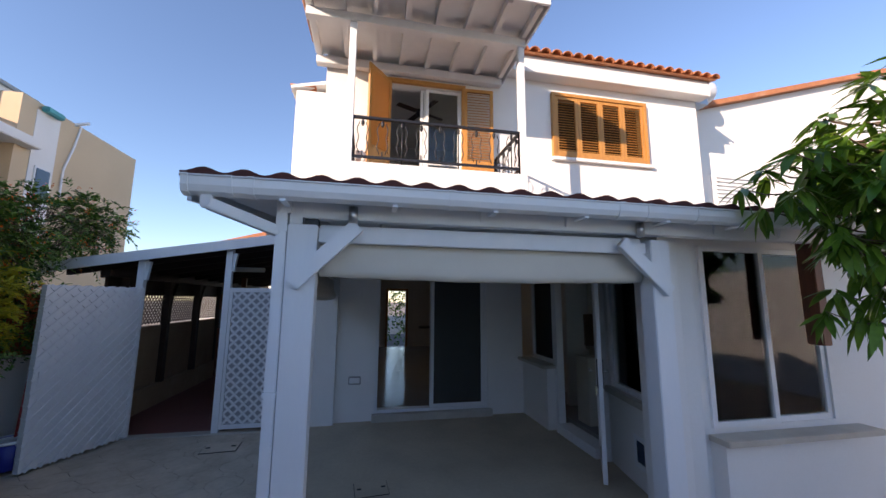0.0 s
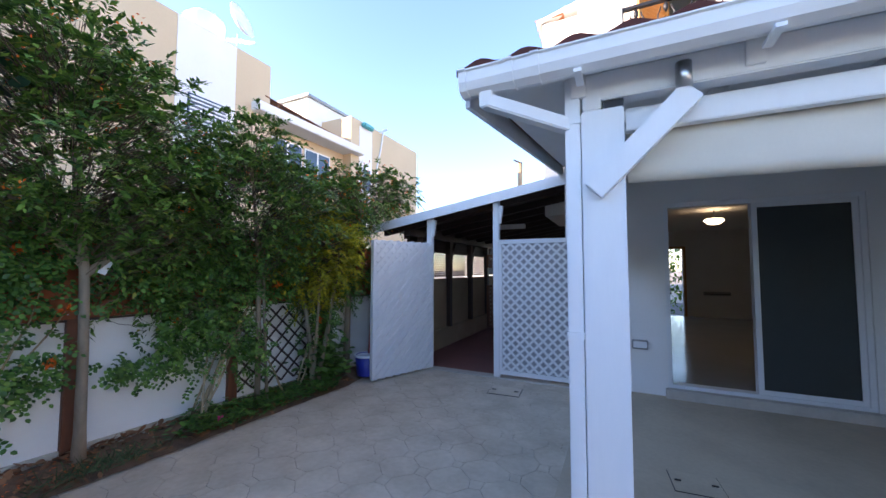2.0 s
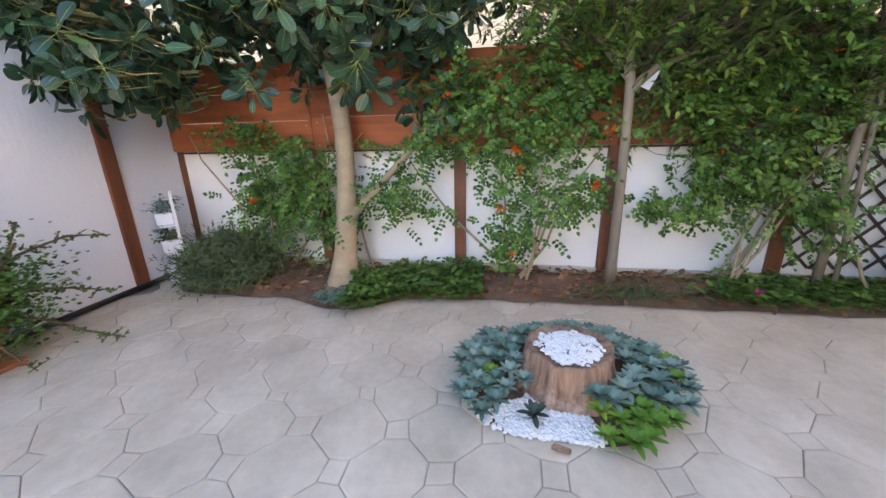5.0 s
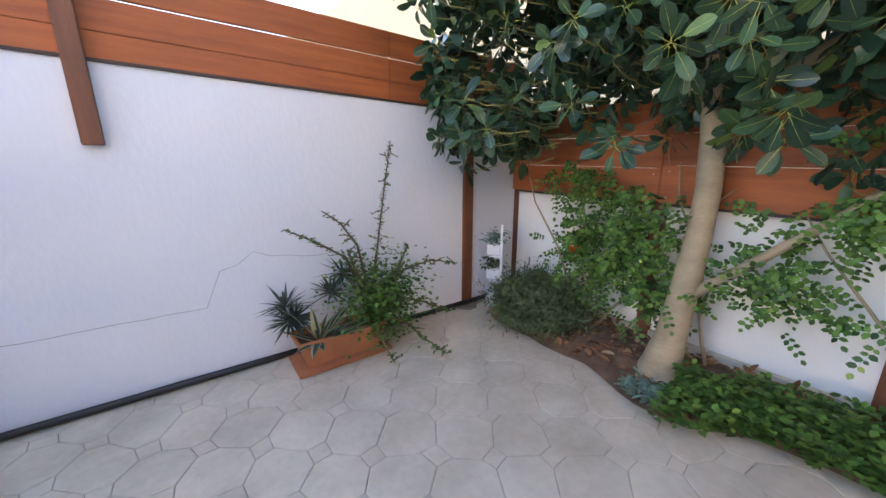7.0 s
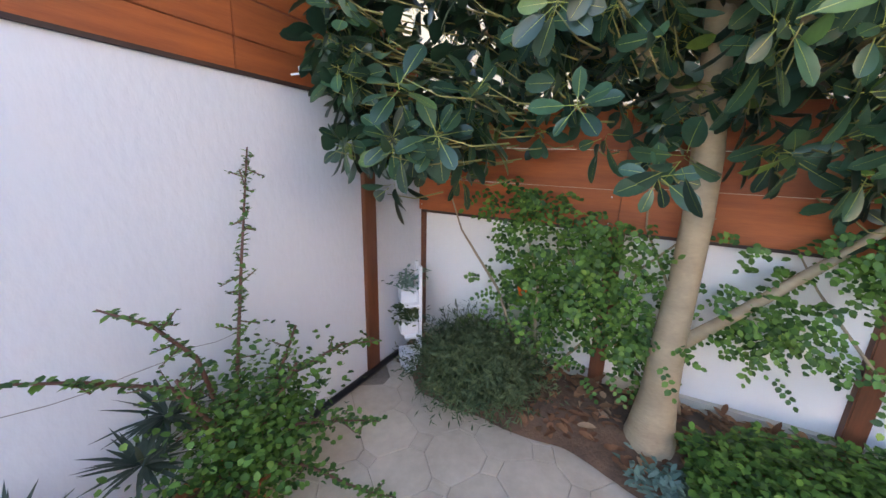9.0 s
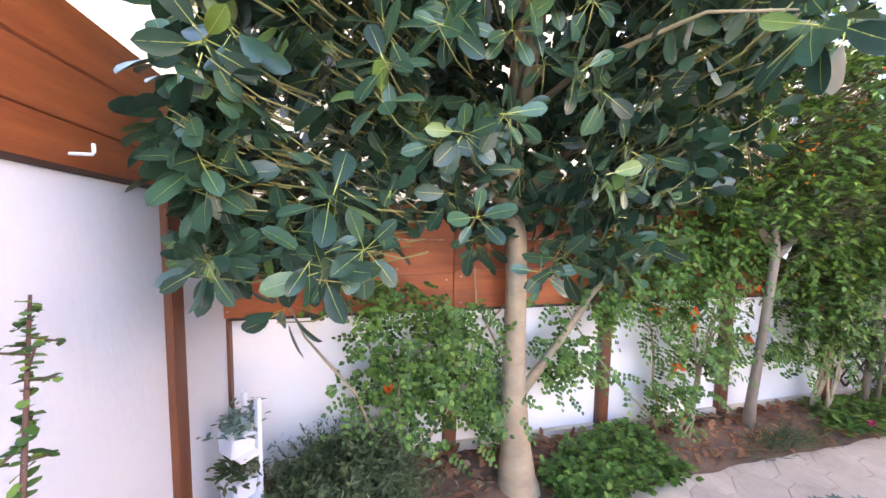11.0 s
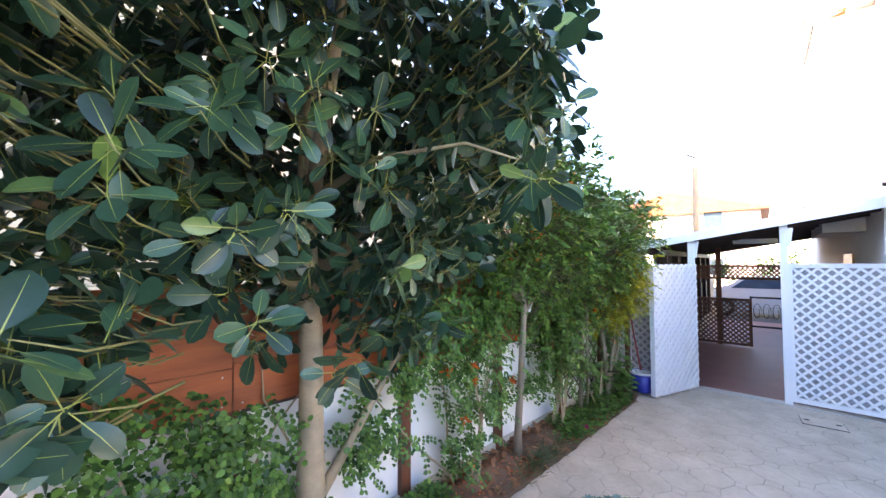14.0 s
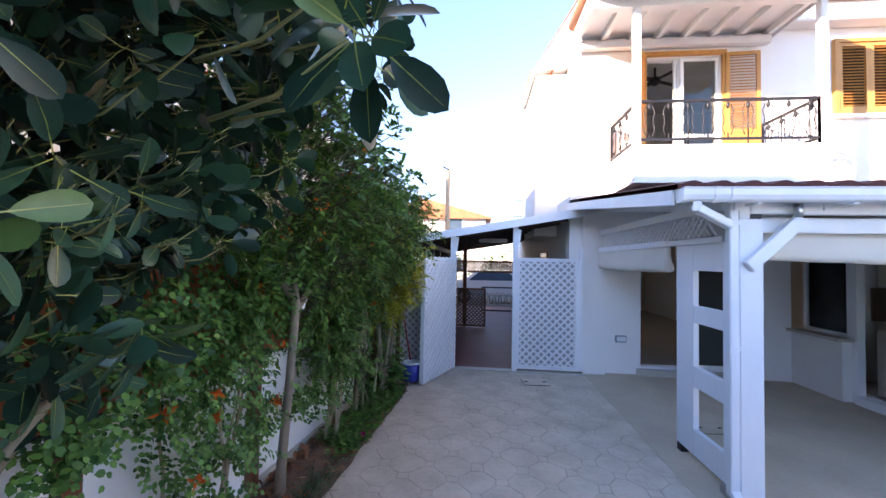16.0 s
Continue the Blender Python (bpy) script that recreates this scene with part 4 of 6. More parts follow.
# gate, lattice and carport
def lattice_mesh(w, h, step=0.085, lath=0.03, th=0.008):
    """Crossed laths in a frame, local x along and z up."""
    bm = B()
    for s, yo in ((1, 0.0), (-1, th + 0.001)):
        c = -h if s == 1 else 0.0
        end = w if s == 1 else w + h
        while c < end:
            # line x = c + s*z, clipped to the rectangle
            z0, z1 = 0.0, h
            if s == 1:
                z0, z1 = max(0, -c), min(h, w - c)
            else:
                z0, z1 = max(0, c - w), min(h, c)
            if z1 - z0 > 0.03:
                bar(bm, (c + s * z0, yo, z0), (c + s * z1, yo, z1), lath, th, (0, 1, 0))
            c += step * math.sqrt(2)
    return bm


def lattice_panel(name, label, m, w, h, z0, back, frame_mat=PAINT, lath_mat=PAINT, step=0.085, category="lattice"):
    g = thing(name, label, category, m)
    fr = 0.055
    part("frame", pierced(B(), 0, w, -0.025, 0.025, z0, z0 + h, [(fr, w - fr, z0 + fr, z0 + h - fr)]), frame_mat, g)
    part("lattice", lattice_mesh(w - 2 * fr, h - 2 * fr, step), lath_mat, g, m=Matrix.Translation((fr, -0.012, z0 + fr)))
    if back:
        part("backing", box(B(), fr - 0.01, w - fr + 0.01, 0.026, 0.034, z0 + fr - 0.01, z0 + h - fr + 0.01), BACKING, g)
    return g


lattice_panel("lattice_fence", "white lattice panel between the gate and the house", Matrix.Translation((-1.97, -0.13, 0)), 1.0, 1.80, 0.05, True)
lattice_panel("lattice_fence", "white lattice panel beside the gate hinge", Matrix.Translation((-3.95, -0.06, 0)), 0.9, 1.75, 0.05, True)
gate = thing("garden_gate", "open white garden gate with a raised diamond pattern", "gate", Matrix.Translation((-2.99, -0.15, 0)) @ pose(0, 0, 0, 0, 0, -112.5))
part("board", box(B(), 0, 1.0, -0.012, 0.012, 0.03, 1.83), PAINT, gate, bevel=0.003)
for y in (0.020, -0.029):
    part("lattice", lattice_mesh(0.996, 1.796, 0.085, 0.036, 0.014), PAINT, gate, m=Matrix.Translation((0.002, y, 0.032)))
part("edge_bar", box(B(), 0.975, 1.003, -0.034, 0.034, 0.028, 1.832), PAINT, gate)
part("edge_bar", box(B(), 0.0, 0.03, -0.034, 0.034, 0.028, 1.832), PAINT, gate)
part("latch", box(B(), 0.93, 0.965, 0.034, 0.05, 0.85, 0.97), PVC, gate)
carport = thing("carport", "lean-to carport with white fascia and dark timber roof", "carport")
for x, top in ((-3.02, 2.28), (-1.99, 2.42)):
    part("post", box(B(), x - 0.04, x + 0.04, -0.17, -0.09, 0.01, top), PAINT, carport, bevel=0.004)
    part("post_collar", bar(B(), (x + 0.04, -0.13, top - 0.34), (x + 0.07, -0.13, top - 0.1), 0.05), PAINT, carport)
part("post", box(B(), -0.97, -0.915, -0.17, -0.10, 0.06, 2.05), PAINT, carport, bevel=0.004)
CZ = lambda x: 2.60 + (x + 1.08) * 0.17
bm = B()
extrude(bm, [(-4.05, CZ(-4.05) - 0.09), (-0.90, CZ(-0.90) - 0.09), (-0.90, CZ(-0.90) + 0.04), (-4.05, CZ(-4.05) + 0.04)], -0.26, -0.225)
part("fascia", bm, PAINT, carport)
bm = B()
extrude(bm, [(-4.05, CZ(-4.05)), (-0.92, CZ(-0.92)), (-0.92, CZ(-0.92) + 0.03), (-4.05, CZ(-4.05) + 0.03)], -0.22, 7.0)
part("roof_board", bm, DARKWOOD, carport)
for y in np.arange(0.1, 7.0, 0.62):
    part("rafter", bar(B(), (-4.0, y, CZ(-4.0) - 0.055), (-0.93, y, CZ(-0.93) - 0.055), 0.06, 0.1), DARKWOOD, carport)
part("purlin", box(B(), -3.50, -3.40, -0.1, 7.0, 1.98, 2.07), DARKWOOD, carport)
strip = thing("strip_light", "long white fluorescent light under the carport roof", "lamp", Matrix.Translation((-2.3, 1.6, 2.22)))
part("tube", box(B(), -0.3, 0.3, -0.05, 0.05, -0.03, 0.05), PVC, strip, bevel=0.01)
cw = thing("wall_carport", "tan rendered carport wall with dark posts and lattice on top", "wall", kind="structure")
part("render", box(B(), -3.62, -3.50, 0.0, 9.0, 0, 1.27), TANWALL, cw)
part("plinth", box(B(), -3.50, -3.44, 0.0, 9.0, 0, 0.35), TANWALL, cw)
for y in np.arange(0.4, 7.1, 1.1):
    part("post", box(B(), -3.52, -3.42, y - 0.05, y + 0.05, 0.352, 2.0), DARKWOOD, cw)
    part("post_brace", bar(B(), (-3.47, y + 0.05, 1.6), (-3.47, y + 0.3, 1.95), 0.05), DARKWOOD, cw)
part("lattice", lattice_mesh(7.0, 0.45, 0.06, 0.022), DARKWOOD, cw, m=Matrix.Translation((-3.55, 0.1, 1.30)) @ pose(0, 0, 0, 0, 0, 90))
part("rail", box(B(), -3.58, -3.50, 0.1, 7.1, 1.75, 1.81), DARKWOOD, cw)
# Added dark board that blocks the bright gap between lattice and roof.
part("added_gap_board", box(B(), -3.57, -3.53, 0.1, 7.1, 1.812, 2.22), DARKWOOD, cw)
hw = thing("wall_house_side", "white house wall along the carport", "wall", kind="structure")
part("render", box(B(), -1.10, -0.90, -0.02, 8.2, 0.0, 2.9), PLASTER, hw)
part("window_shutter", box(B(), -1.13, -1.10, 1.9, 2.7, 1.2, 2.0), SHUTTER, hw)
lattice_panel("lattice_screen", "brown lattice screen at the back of the carport", Matrix.Translation((-3.42, 3.6, 0)), 1.02, 1.02, 0.04, False, POSTWOOD, POSTWOOD, 0.07)
lattice_panel("lattice_band", "brown lattice band under the carport roof", Matrix.Translation((-3.42, 3.6, 0)), 1.9, 0.32, 1.48, False, POSTWOOD, POSTWOOD, 0.06)
part("post", box(B(), -3.02, -2.92, 3.64, 3.72, 0.006, 2.2), POSTWOOD, carport)
# street beyond
ig = thing("street_gate", "black iron street gate with scrollwork", "gate", Matrix.Translation((-2.5, 6.6, 0)))
bm = B()
box(bm, 0, 1.3, -0.02, 0.02, 0.05, 0.10), box(bm, 0, 1.3, -0.02, 0.02, 0.85, 0.90), box(bm, 0, 0.04, -0.02, 0.02, 0.05, 0.9), box(bm, 1.26, 1.3, -0.02, 0.02, 0.05, 0.9)
part("frame", bm, IRON, ig)
for k in range(6):
    bm = B()
    c = Vector((0.15 + 0.2 * k, 0, 0.48))
    rod(bm, [c + Vector((0.09 * math.cos(a) * (1 - a / 14), 0, 0.25 * math.sin(a) * (1 - a / 14))) for a in np.linspace(0, 7, 22)], 0.008, 6)
    part("scroll", bm, IRON, ig)
single("street", box(B(), -60, 60, 7.2, 14, -0.058, -0.02), mat("asphalt", (0.06, 0.06, 0.06), (0.04, 0.04, 0.042), 0.9, scale=3, fine=80, bump=0.3), "grey asphalt street", "road", kind="structure")


def car(m):
    c = thing("parked_car", "silver-grey parked car on the street", "car", m)
    body = [(-2.0, 0.35), (-2.05, 0.6), (-1.9, 0.85), (-1.2, 0.95), (-0.7, 1.38), (0.7, 1.42), (1.35, 0.98), (1.95, 0.88), (2.05, 0.55), (2.0, 0.3)]
    part("body", extrude(B(), body, -0.8, 0.8), mat("silver_car_paint", (0.50, 0.52, 0.56), (0.44, 0.46, 0.50), 0.25, bump=0.0, coat=1.0), c, bevel=0.04)
    part("side_window", extrude(B(), [(-1.05, 0.97), (-0.62, 1.32), (0.62, 1.35), (1.1, 0.99)], -0.81, 0.81), SKYBLUEGLASS, c)
    for x in (-1.25, 1.25):
        for y in (-0.82, 0.82):
            w = part("wheel", lathe(B(), [(0.2, -0.09), (0.31, -0.08), (0.32, 0), (0.31, 0.08), (0.2, 0.09)], m=Matrix.Translation((x, y, 0.31)) @ pose(0, 0, 0, 90)), PIPE, c, smooth=True)
            part("rim", lathe(B(), [(0.03, -0.1), (0.19, -0.095), (0.2, 0), (0.19, 0.095), (0.03, 0.1)], 12, Matrix.Translation((x, y, 0.31)) @ pose(0, 0, 0, 90)), STEEL, w)
    return c


car(Matrix.Translation((-2.0, 10.3, -0.02)))


def far_house(m, w, d, h, rise, label, wall_mat=PLASTER):
    b = thing("far_house", label, "house", m)
    part("wall", pierced(B(), -w / 2, w / 2, 0, d, 0, h, []), wall_mat, b)
    bm = B()
    extrude(bm, [(-w / 2 - 0.4, h), (0, h + rise), (w / 2 + 0.4, h), (w / 2 + 0.4, h - 0.12), (-w / 2 - 0.4, h - 0.12)], -0.4, d + 0.4)
    part("roof", bm, TILE, b)
    for x in (-w / 4, w / 4):
        for z in (1.0, 3.8):
            wi = part("window", box(B(), x - 0.5, x + 0.5, -0.06, 0.0, z, z + 1.1), ALU, b)
            part("pane", box(B(), x - 0.44, x + 0.44, -0.07, -0.06, z + 0.06, z + 1.04), SKYBLUEGLASS, wi)
    return b


far_house(Matrix.Translation((-6.5, 20, 0)), 8.6, 8, 4.9, 1.3, "white two-storey house with tiled roof across the street")
pole = thing("utility_pole", "wooden utility pole with a lamp bracket", "pole", Matrix.Translation((-4.0, 9.4, -0.02)))
part("shaft", rod(B(), [(0, 0, 0), (0, 0, 3), (0, 0, 5.75)], [0.13, 0.11, 0.09], 10), TANWALL, pole, smooth=True)
part("bracket", bar(B(), (0, -0.1, 5.72), (-0.22, -0.1, 5.85), 0.06), IRON, pole)

# houses beyond the fence
nb = thing("neighbour_house", "cream rendered flat-roofed terrace houses beyond the fence", "house")
part("wall", box(B(), -16, -9.0, -2.2, 1.75, 0, 7.0), CREAM, nb)
# Next two blocks run on unseen; their heights are set to shade the yard.
part("wall", box(B(), -16, -9.0, -8.6, -2.2, 0, 6.1), CREAM, nb)
part("wall", box(B(), -16, -9.0, -26, -8.6, 0, 7.0), CREAM, nb)
part("wall", box(B(), -16, -9.35, 1.75, 5.1, 0, 5.55), CREAM, nb)
part("wall", box(B(), -16, -9.0, 5.1, 9.75, 0, 6.92), CREAM, nb)
part("stair_tower", box(B(), -14, -10.4, 4.4, 7.1, 6.0, 7.6), PLASTER, nb, "white stair tower")
part("tower_cap", box(B(), -14.1, -10.3, 4.3, 7.2, 7.6, 7.7), GREYPL, nb)
part("cornice", box(B(), -9.5, -8.7, 1.2, 5.5, 5.55, 5.80), PLASTER, nb, "white cornice", bevel=0.02)
part("white_strip", box(B(), -9.0, -8.985, -0.6, 0.75, 3.0, 6.98), PLASTER, nb)
part("white_strip", box(B(), -9.0, -8.985, 5.55, 6.3, 3.0, 6.72), PLASTER, nb)
part("awning", box(B(), -8.98, -8.8, 5.62, 6.2, 6.70, 6.86), TEAL, nb, "small teal awning", bevel=0.03)
part("wall_cable", rod(B(), [(-8.97, 7.0, 6.9), (-8.97, 6.85, 6.2), (-8.97, 6.6, 5.4), (-8.97, 6.6, 4.6)], 0.03, 6), PVC, nb)
part("spout", rod(B(), [(-9.1, 6.8, 6.86), (-8.7, 6.9, 7.0)], 0.05, 8), PVC, nb)
for y0, y1, z0, z1, sx in ((2.1, 3.2, 3.9, 5.25, -9.35), (3.3, 4.4, 3.9, 5.25, -9.35), (5.7, 6.2, 4.3, 5.2, -8.985)):
    wi = part("window", box(B(), sx, sx + 0.04, y0, y1, z0, z1), ALU, nb)
    n = max(1, round((y1 - y0) / 0.55))
    for k in range(n):
        w = (y1 - y0) / n
        part("pane", box(B(), sx + 0.04, sx + 0.05, y0 + w * k + 0.04, y0 + w * (k + 1) - 0.04, z0 + 0.05, z1 - 0.05), SKYBLUEGLASS, wi)
lw = part("louvre_window", box(B(), -8.985, -8.95, -0.35, 0.5, 3.9, 5.35), SKYBLUEGLASS, nb, "white louvred window")
for k in range(16):
    part("slat", box(B(), -8.95, -8.90, -0.33, 0.48, 3.93 + 0.088 * k, 3.97 + 0.088 * k), ALU, lw)
slats = part("timber_awning", bar(B(), (-9.9, 1.6, 6.55), (-9.9, 4.9, 6.30), 0.1), POSTWOOD, nb, "weathered timber slat awning")
for k in range(9):
    part("slat", bar(B(), (-9.9 + 0.11 * k, 1.6, 6.60 - 0.06 * k), (-9.9 + 0.11 * k, 4.9, 6.36 - 0.06 * k), 0.09, 0.025), POSTWOOD, slats)
for k in range(5):
    part("rafter", bar(B(), (-10.0, 1.9 + 0.7 * k, 6.50 - 0.05 * k), (-8.85, 1.9 + 0.7 * k, 5.92 - 0.05 * k), 0.06, 0.08), POSTWOOD, slats)
tank2 = thing("water_tank", "white rounded water tank and dish on the roof", "tank", Matrix.Translation((-9.6, 0.3, 7.0)))
part("drum", lathe(B(), [(0.42, 0), (0.45, 0.1), (0.45, 0.55), (0.3, 0.7), (0.05, 0.74)]), PVC, tank2, smooth=True)
part("dish", lathe(B(), [(0.02, 0.0), (0.3, 0.05), (0.42, 0.14), (0.41, 0.16), (0.28, 0.07)], m=Matrix.Translation((0.45, 0.55, 0.75)) @ pose(0, 0, 0, 0, 70, 20)), PVC, tank2, smooth=True)
aer = thing("roof_aerial", "thin metal roof aerial", "aerial", Matrix.Translation((-9.5, 1.1, 7.0)))
bm = B()
rod(bm, [(0, 0, 0), (0, 0, 0.7)], 0.015, 6)
rod(bm, [(0, -0.3, 0.4), (0, 0.5, 0.7)], 0.012, 6)
for k in range(6):
    rod(bm, [(-0.12, -0.2 + 0.12 * k, 0.44 + 0.045 * k), (0.12, -0.2 + 0.12 * k, 0.44 + 0.045 * k)], 0.008, 6)
part("mast", bm, STEEL, aer)
# house joined on the other side
rn = thing("adjoining_house", "white rendered adjoining house with louvred window and tiled verge", "house")
bm = B()
extrude(bm, [(6.1, 0), (16, 0), (16, 8.55), (6.1, 5.74)], 0.9, 1.1)
part("wall", bm, PLASTER, rn)
bm = B()
extrude(bm, [(5.9, 5.69), (16.2, 8.61), (16.2, 8.73), (5.9, 5.81)], 0.75, 8)
part("roof", bm, TILE, rn)
lw = part("louvre_window", box(B(), 7.2, 8.3, 0.84, 0.9, 3.5, 4.5), ALU, rn)
for k in range(11):
    part("slat", box(B(), 7.25, 8.25, 0.80, 0.84, 3.54 + 0.088 * k, 3.59 + 0.088 * k), ALU, lw)
single("wall_yard_east", box(B(), 8.0, 8.2, -9.0, -2.73, -0.05, 2.4), PLASTER, "white boundary wall of the yard", "wall", kind="structure")

# small fixtures of the yard
def drain(m, fill=PAVE):
    d = thing("drain_cover", "concrete-filled drain cover with a thin metal rim", "drain cover", m)
    part("rim", pierced(B(), -0.24, 0.24, 0, 0.006, -0.24, 0.24, [(-0.232, 0.232, -0.232, 0.232)]), IRON, d, m=pose(0, 0, 0, -90))
    part("plate", box(B(), -0.232, 0.232, -0.232, 0.232, -0.004, 0.003), fill, d)
    for s in (-1, 1):
        part("grip", box(B(), s * 0.17 - 0.03, s * 0.17 + 0.03, -0.008, 0.008, 0.003, 0.012), IRON, d)
    return d


drain(Matrix.Translation((-1.73, -0.66, 0.008)) @ pose(0, 0, 0, 0, 0, 4) @ Matrix.Diagonal((0.78, 0.58, 1, 1)))
drain(Matrix.Translation((-0.04, -1.92, 0.008)) @ pose(0, 0, 0, 0, 0, 5) @ Matrix.Diagonal((0.63, 0.56, 1, 1)), SLAB)
sk = thing("outdoor_socket", "grey weatherproof wall socket", "socket", Matrix.Translation((-0.28, 0.0, 0.57)))
part("box", box(B(), -0.085, 0.085, -0.05, 0, -0.055, 0.055), GREYPL, sk, bevel=0.008)
part("lid", box(B(), -0.07, 0.07, -0.06, -0.05, -0.035, 0.04), PVC, sk, bevel=0.006)
bk = thing("bucket", "blue plastic mop bucket with white rim", "bucket", Matrix.Translation((-3.54, -0.95, 0.045)))
part("pail", lathe(B(), [(0.12, 0), (0.125, 0.01), (0.155, 0.27), (0.145, 0.27), (0.115, 0.03), (0.01, 0.02)]), BLUE, bk, smooth=True)
part("rim", lathe(B(), [(0.15, 0.245), (0.163, 0.25), (0.163, 0.275), (0.15, 0.277), (0.146, 0.26)]), PVC, bk, "white rim", smooth=True)
part("handle", rod(B(), [(0.155 * math.cos(a), 0.155 * math.sin(a) - 0.02, 0.25 - 0.1 * math.sin(a)) for a in np.linspace(0.1, math.pi - 0.1, 12)], 0.006, 6), PVC, bk)
mop = thing("mop", "red-handled mop leaning in the bucket", "mop", Matrix.Translation((-3.54, -0.95, 0.0)))
part("handle", rod(B(), [(0.02, 0.0, 0.12), (-0.30, 0.52, 1.20)], 0.012, 8), RED, mop, smooth=True)
part("head", lathe(B(), [(0.03, 0.04), (0.07, 0.07), (0.06, 0.16), (0.02, 0.2)], 12, Matrix.Translation((0.02, 0, 0.02))), CANVAS, mop)

# trees and plants
def crown_tips(rng, centre, radii, n, inner=0.55, ok=lambda p: True, rough=0.25):
    """Twig ends in an uneven crown."""
    out = []
    while len(out) < n:
        d = rnd_dir(rng)
        k = rng.uniform(inner, 1.0) ** 0.7 * (1 + rough * noise.noise(Vector(d) * 2.2 + Vector(centre)))
        p = Vector((centre[0] + d.x * radii[0] * k, centre[1] + d.y * radii[1] * k, centre[2] + d.z * radii[2] * k))
        if ok(p):
            out.append((p, d))
    return out


def twig_mesh(tips, root, r=0.006, f=0.35):
    bm = B()
    for p, d in tips:
        way = Vector(root(p)) - p
        a = p + way.normalized() * min(way.length * f, 0.26) + Vector((0.05 * noise.noise(p * 7), 0.05 * noise.noise(p * 9), -0.05))
        mid = (a + p) / 2 + Vector((0, 0, -0.025))
        rod(bm, [a, mid, p], [r, r * 0.8, r * 0.5], 4)
    return bm


TWIG = mat("olive_twig", (0.24, 0.22, 0.07), (0.15, 0.12, 0.045), 0.7, bump=0.0)
DARKTWIG = mat("brown_twig", (0.12, 0.08, 0.05), (0.07, 0.05, 0.035), 0.8, bump=0.0)

# rubber tree
rng = random.Random(11)
ficus = thing("rubber_tree", "large-leaved rubber tree with pale smooth trunk beside the fence", "tree")
bm = B()
rod(bm, [(-3.96, -5.74, -0.02), (-3.98, -5.737, 0.04), (-4.005, -5.734, 0.12), (-4.055, -5.72, 0.3), (-4.12, -5.707, 0.6), (-4.155, -5.69, 0.9), (-4.165, -5.685, 1.2), (-4.155, -5.70, 1.5), (-4.13, -5.735, 1.8), (-4.08, -5.78, 2.2), (-4.05, -5.78, 2.7), (-4.0, -5.75, 3.3)], [0.15, 0.135, 0.112, 0.088, 0.078, 0.07, 0.066, 0.066, 0.06, 0.052, 0.036, 0.018], 18)
part("trunk", bm, BARK, ficus, "pale smooth trunk", smooth=True)
for pts, rr in (([(-4.14, -5.72, 1.66), (-4.08, -5.95, 1.88), (-4.03, -6.1, 1.95), (-4.12, -6.4, 1.98), (-4.1, -6.8, 2.1)], [0.05, 0.042, 0.038, 0.03, 0.012]),
                ([(-4.11, -5.71, 0.52), (-4.13, -5.45, 0.78), (-4.17, -5.12, 1.12), (-4.15, -4.85, 1.45)], [0.038, 0.028, 0.022, 0.01]),
                ([(-4.16, -5.64, 1.85), (-3.95, -5.35, 2.15), (-3.7, -5.0, 2.6)], [0.05, 0.04, 0.015]),
                ([(-4.16, -5.62, 1.7), (-4.25, -5.3, 1.9), (-4.3, -4.9, 2.1)], [0.045, 0.035, 0.012]),
                ([(-4.10, -5.75, 2.1), (-3.7, -5.9, 2.5), (-3.2, -6.1, 2.9)], [0.05, 0.035, 0.012]),
                ([(-4.08, -5.78, 2.2), (-3.6, -5.68, 2.38), (-3.1, -5.62, 2.36), (-2.80, -5.60, 2.22)], [0.03, 0.012, 0.006, 0.003]),

                ([(-4.12, -5.6, 2.5), (-4.5, -5.8, 3.0), (-4.8, -6.0, 3.5)], [0.045, 0.03, 0.012])):
    part("limb", rod(B(), pts, rr, 10), BARK, ficus, smooth=True)


def ficus_ok(p):
    if p.z < 2.45 and p.x > -3.38:
        return False
    if p.z < 2.75 and p.x > -3.28 and p.y < -5.75:
        return False
    if p.x > -2.62 or p.z > 4.1 or p.y < -7.55 or (p.y < -7.25 and p.z < 2.5):
        return False
    if p.z < 1.42 and not (p.y < -6.5 or p.y > -5.1):
        return False
    return True


tips = crown_tips(rng, (-3.98, -5.88, 2.68), (1.36, 1.66, 1.42), 1150, 0.3, ficus_ok)
tips += [(p, d) for p, d in crown_tips(rng, (-4.15, -4.95, 1.45), (0.22, 0.35, 0.3), 14, 0.3, lambda p: p.x > -4.35)]
tips += crown_tips(rng, (-3.45, -7.05, 2.75), (0.6, 0.42, 0.7), 110, 0.3, lambda p: p.z > 1.95 and p.y > -7.5 and p.x < -3.0)
tips += [(p, d) for p, d in crown_tips(rng, (-3.72, -6.9, 1.62), (0.55, 0.42, 0.36), 60, 0.3)]
tips += crown_tips(rng, (-3.47, -7.17, 1.86), (0.3, 0.12, 0.42), 42, 0.2, lambda p: p.x < -3.34)
tips += crown_tips(rng, (-3.98, -4.98, 1.95), (0.24, 0.36, 0.3), 50, 0.2)
tips += crown_tips(rng, (-4.25, -6.25, 2.3), (0.42, 0.85, 0.62), 150, 0.0, ficus_ok)
tips += crown_tips(rng, (-3.25, -7.15, 2.95), (0.45, 0.3, 0.5), 50, 0.2, lambda p: p.z > 2.5 and p.y > -7.5)
tips += crown_tips(rng, (-3.05, -5.5, 2.6), (0.36, 0.30, 0.5), 40, 0.2, lambda p: p.x < -2.66)
tips += crown_tips(rng, (-2.78, -5.58, 2.20), (0.08, 0.16, 0.12), 3, 0.2)
spots = []
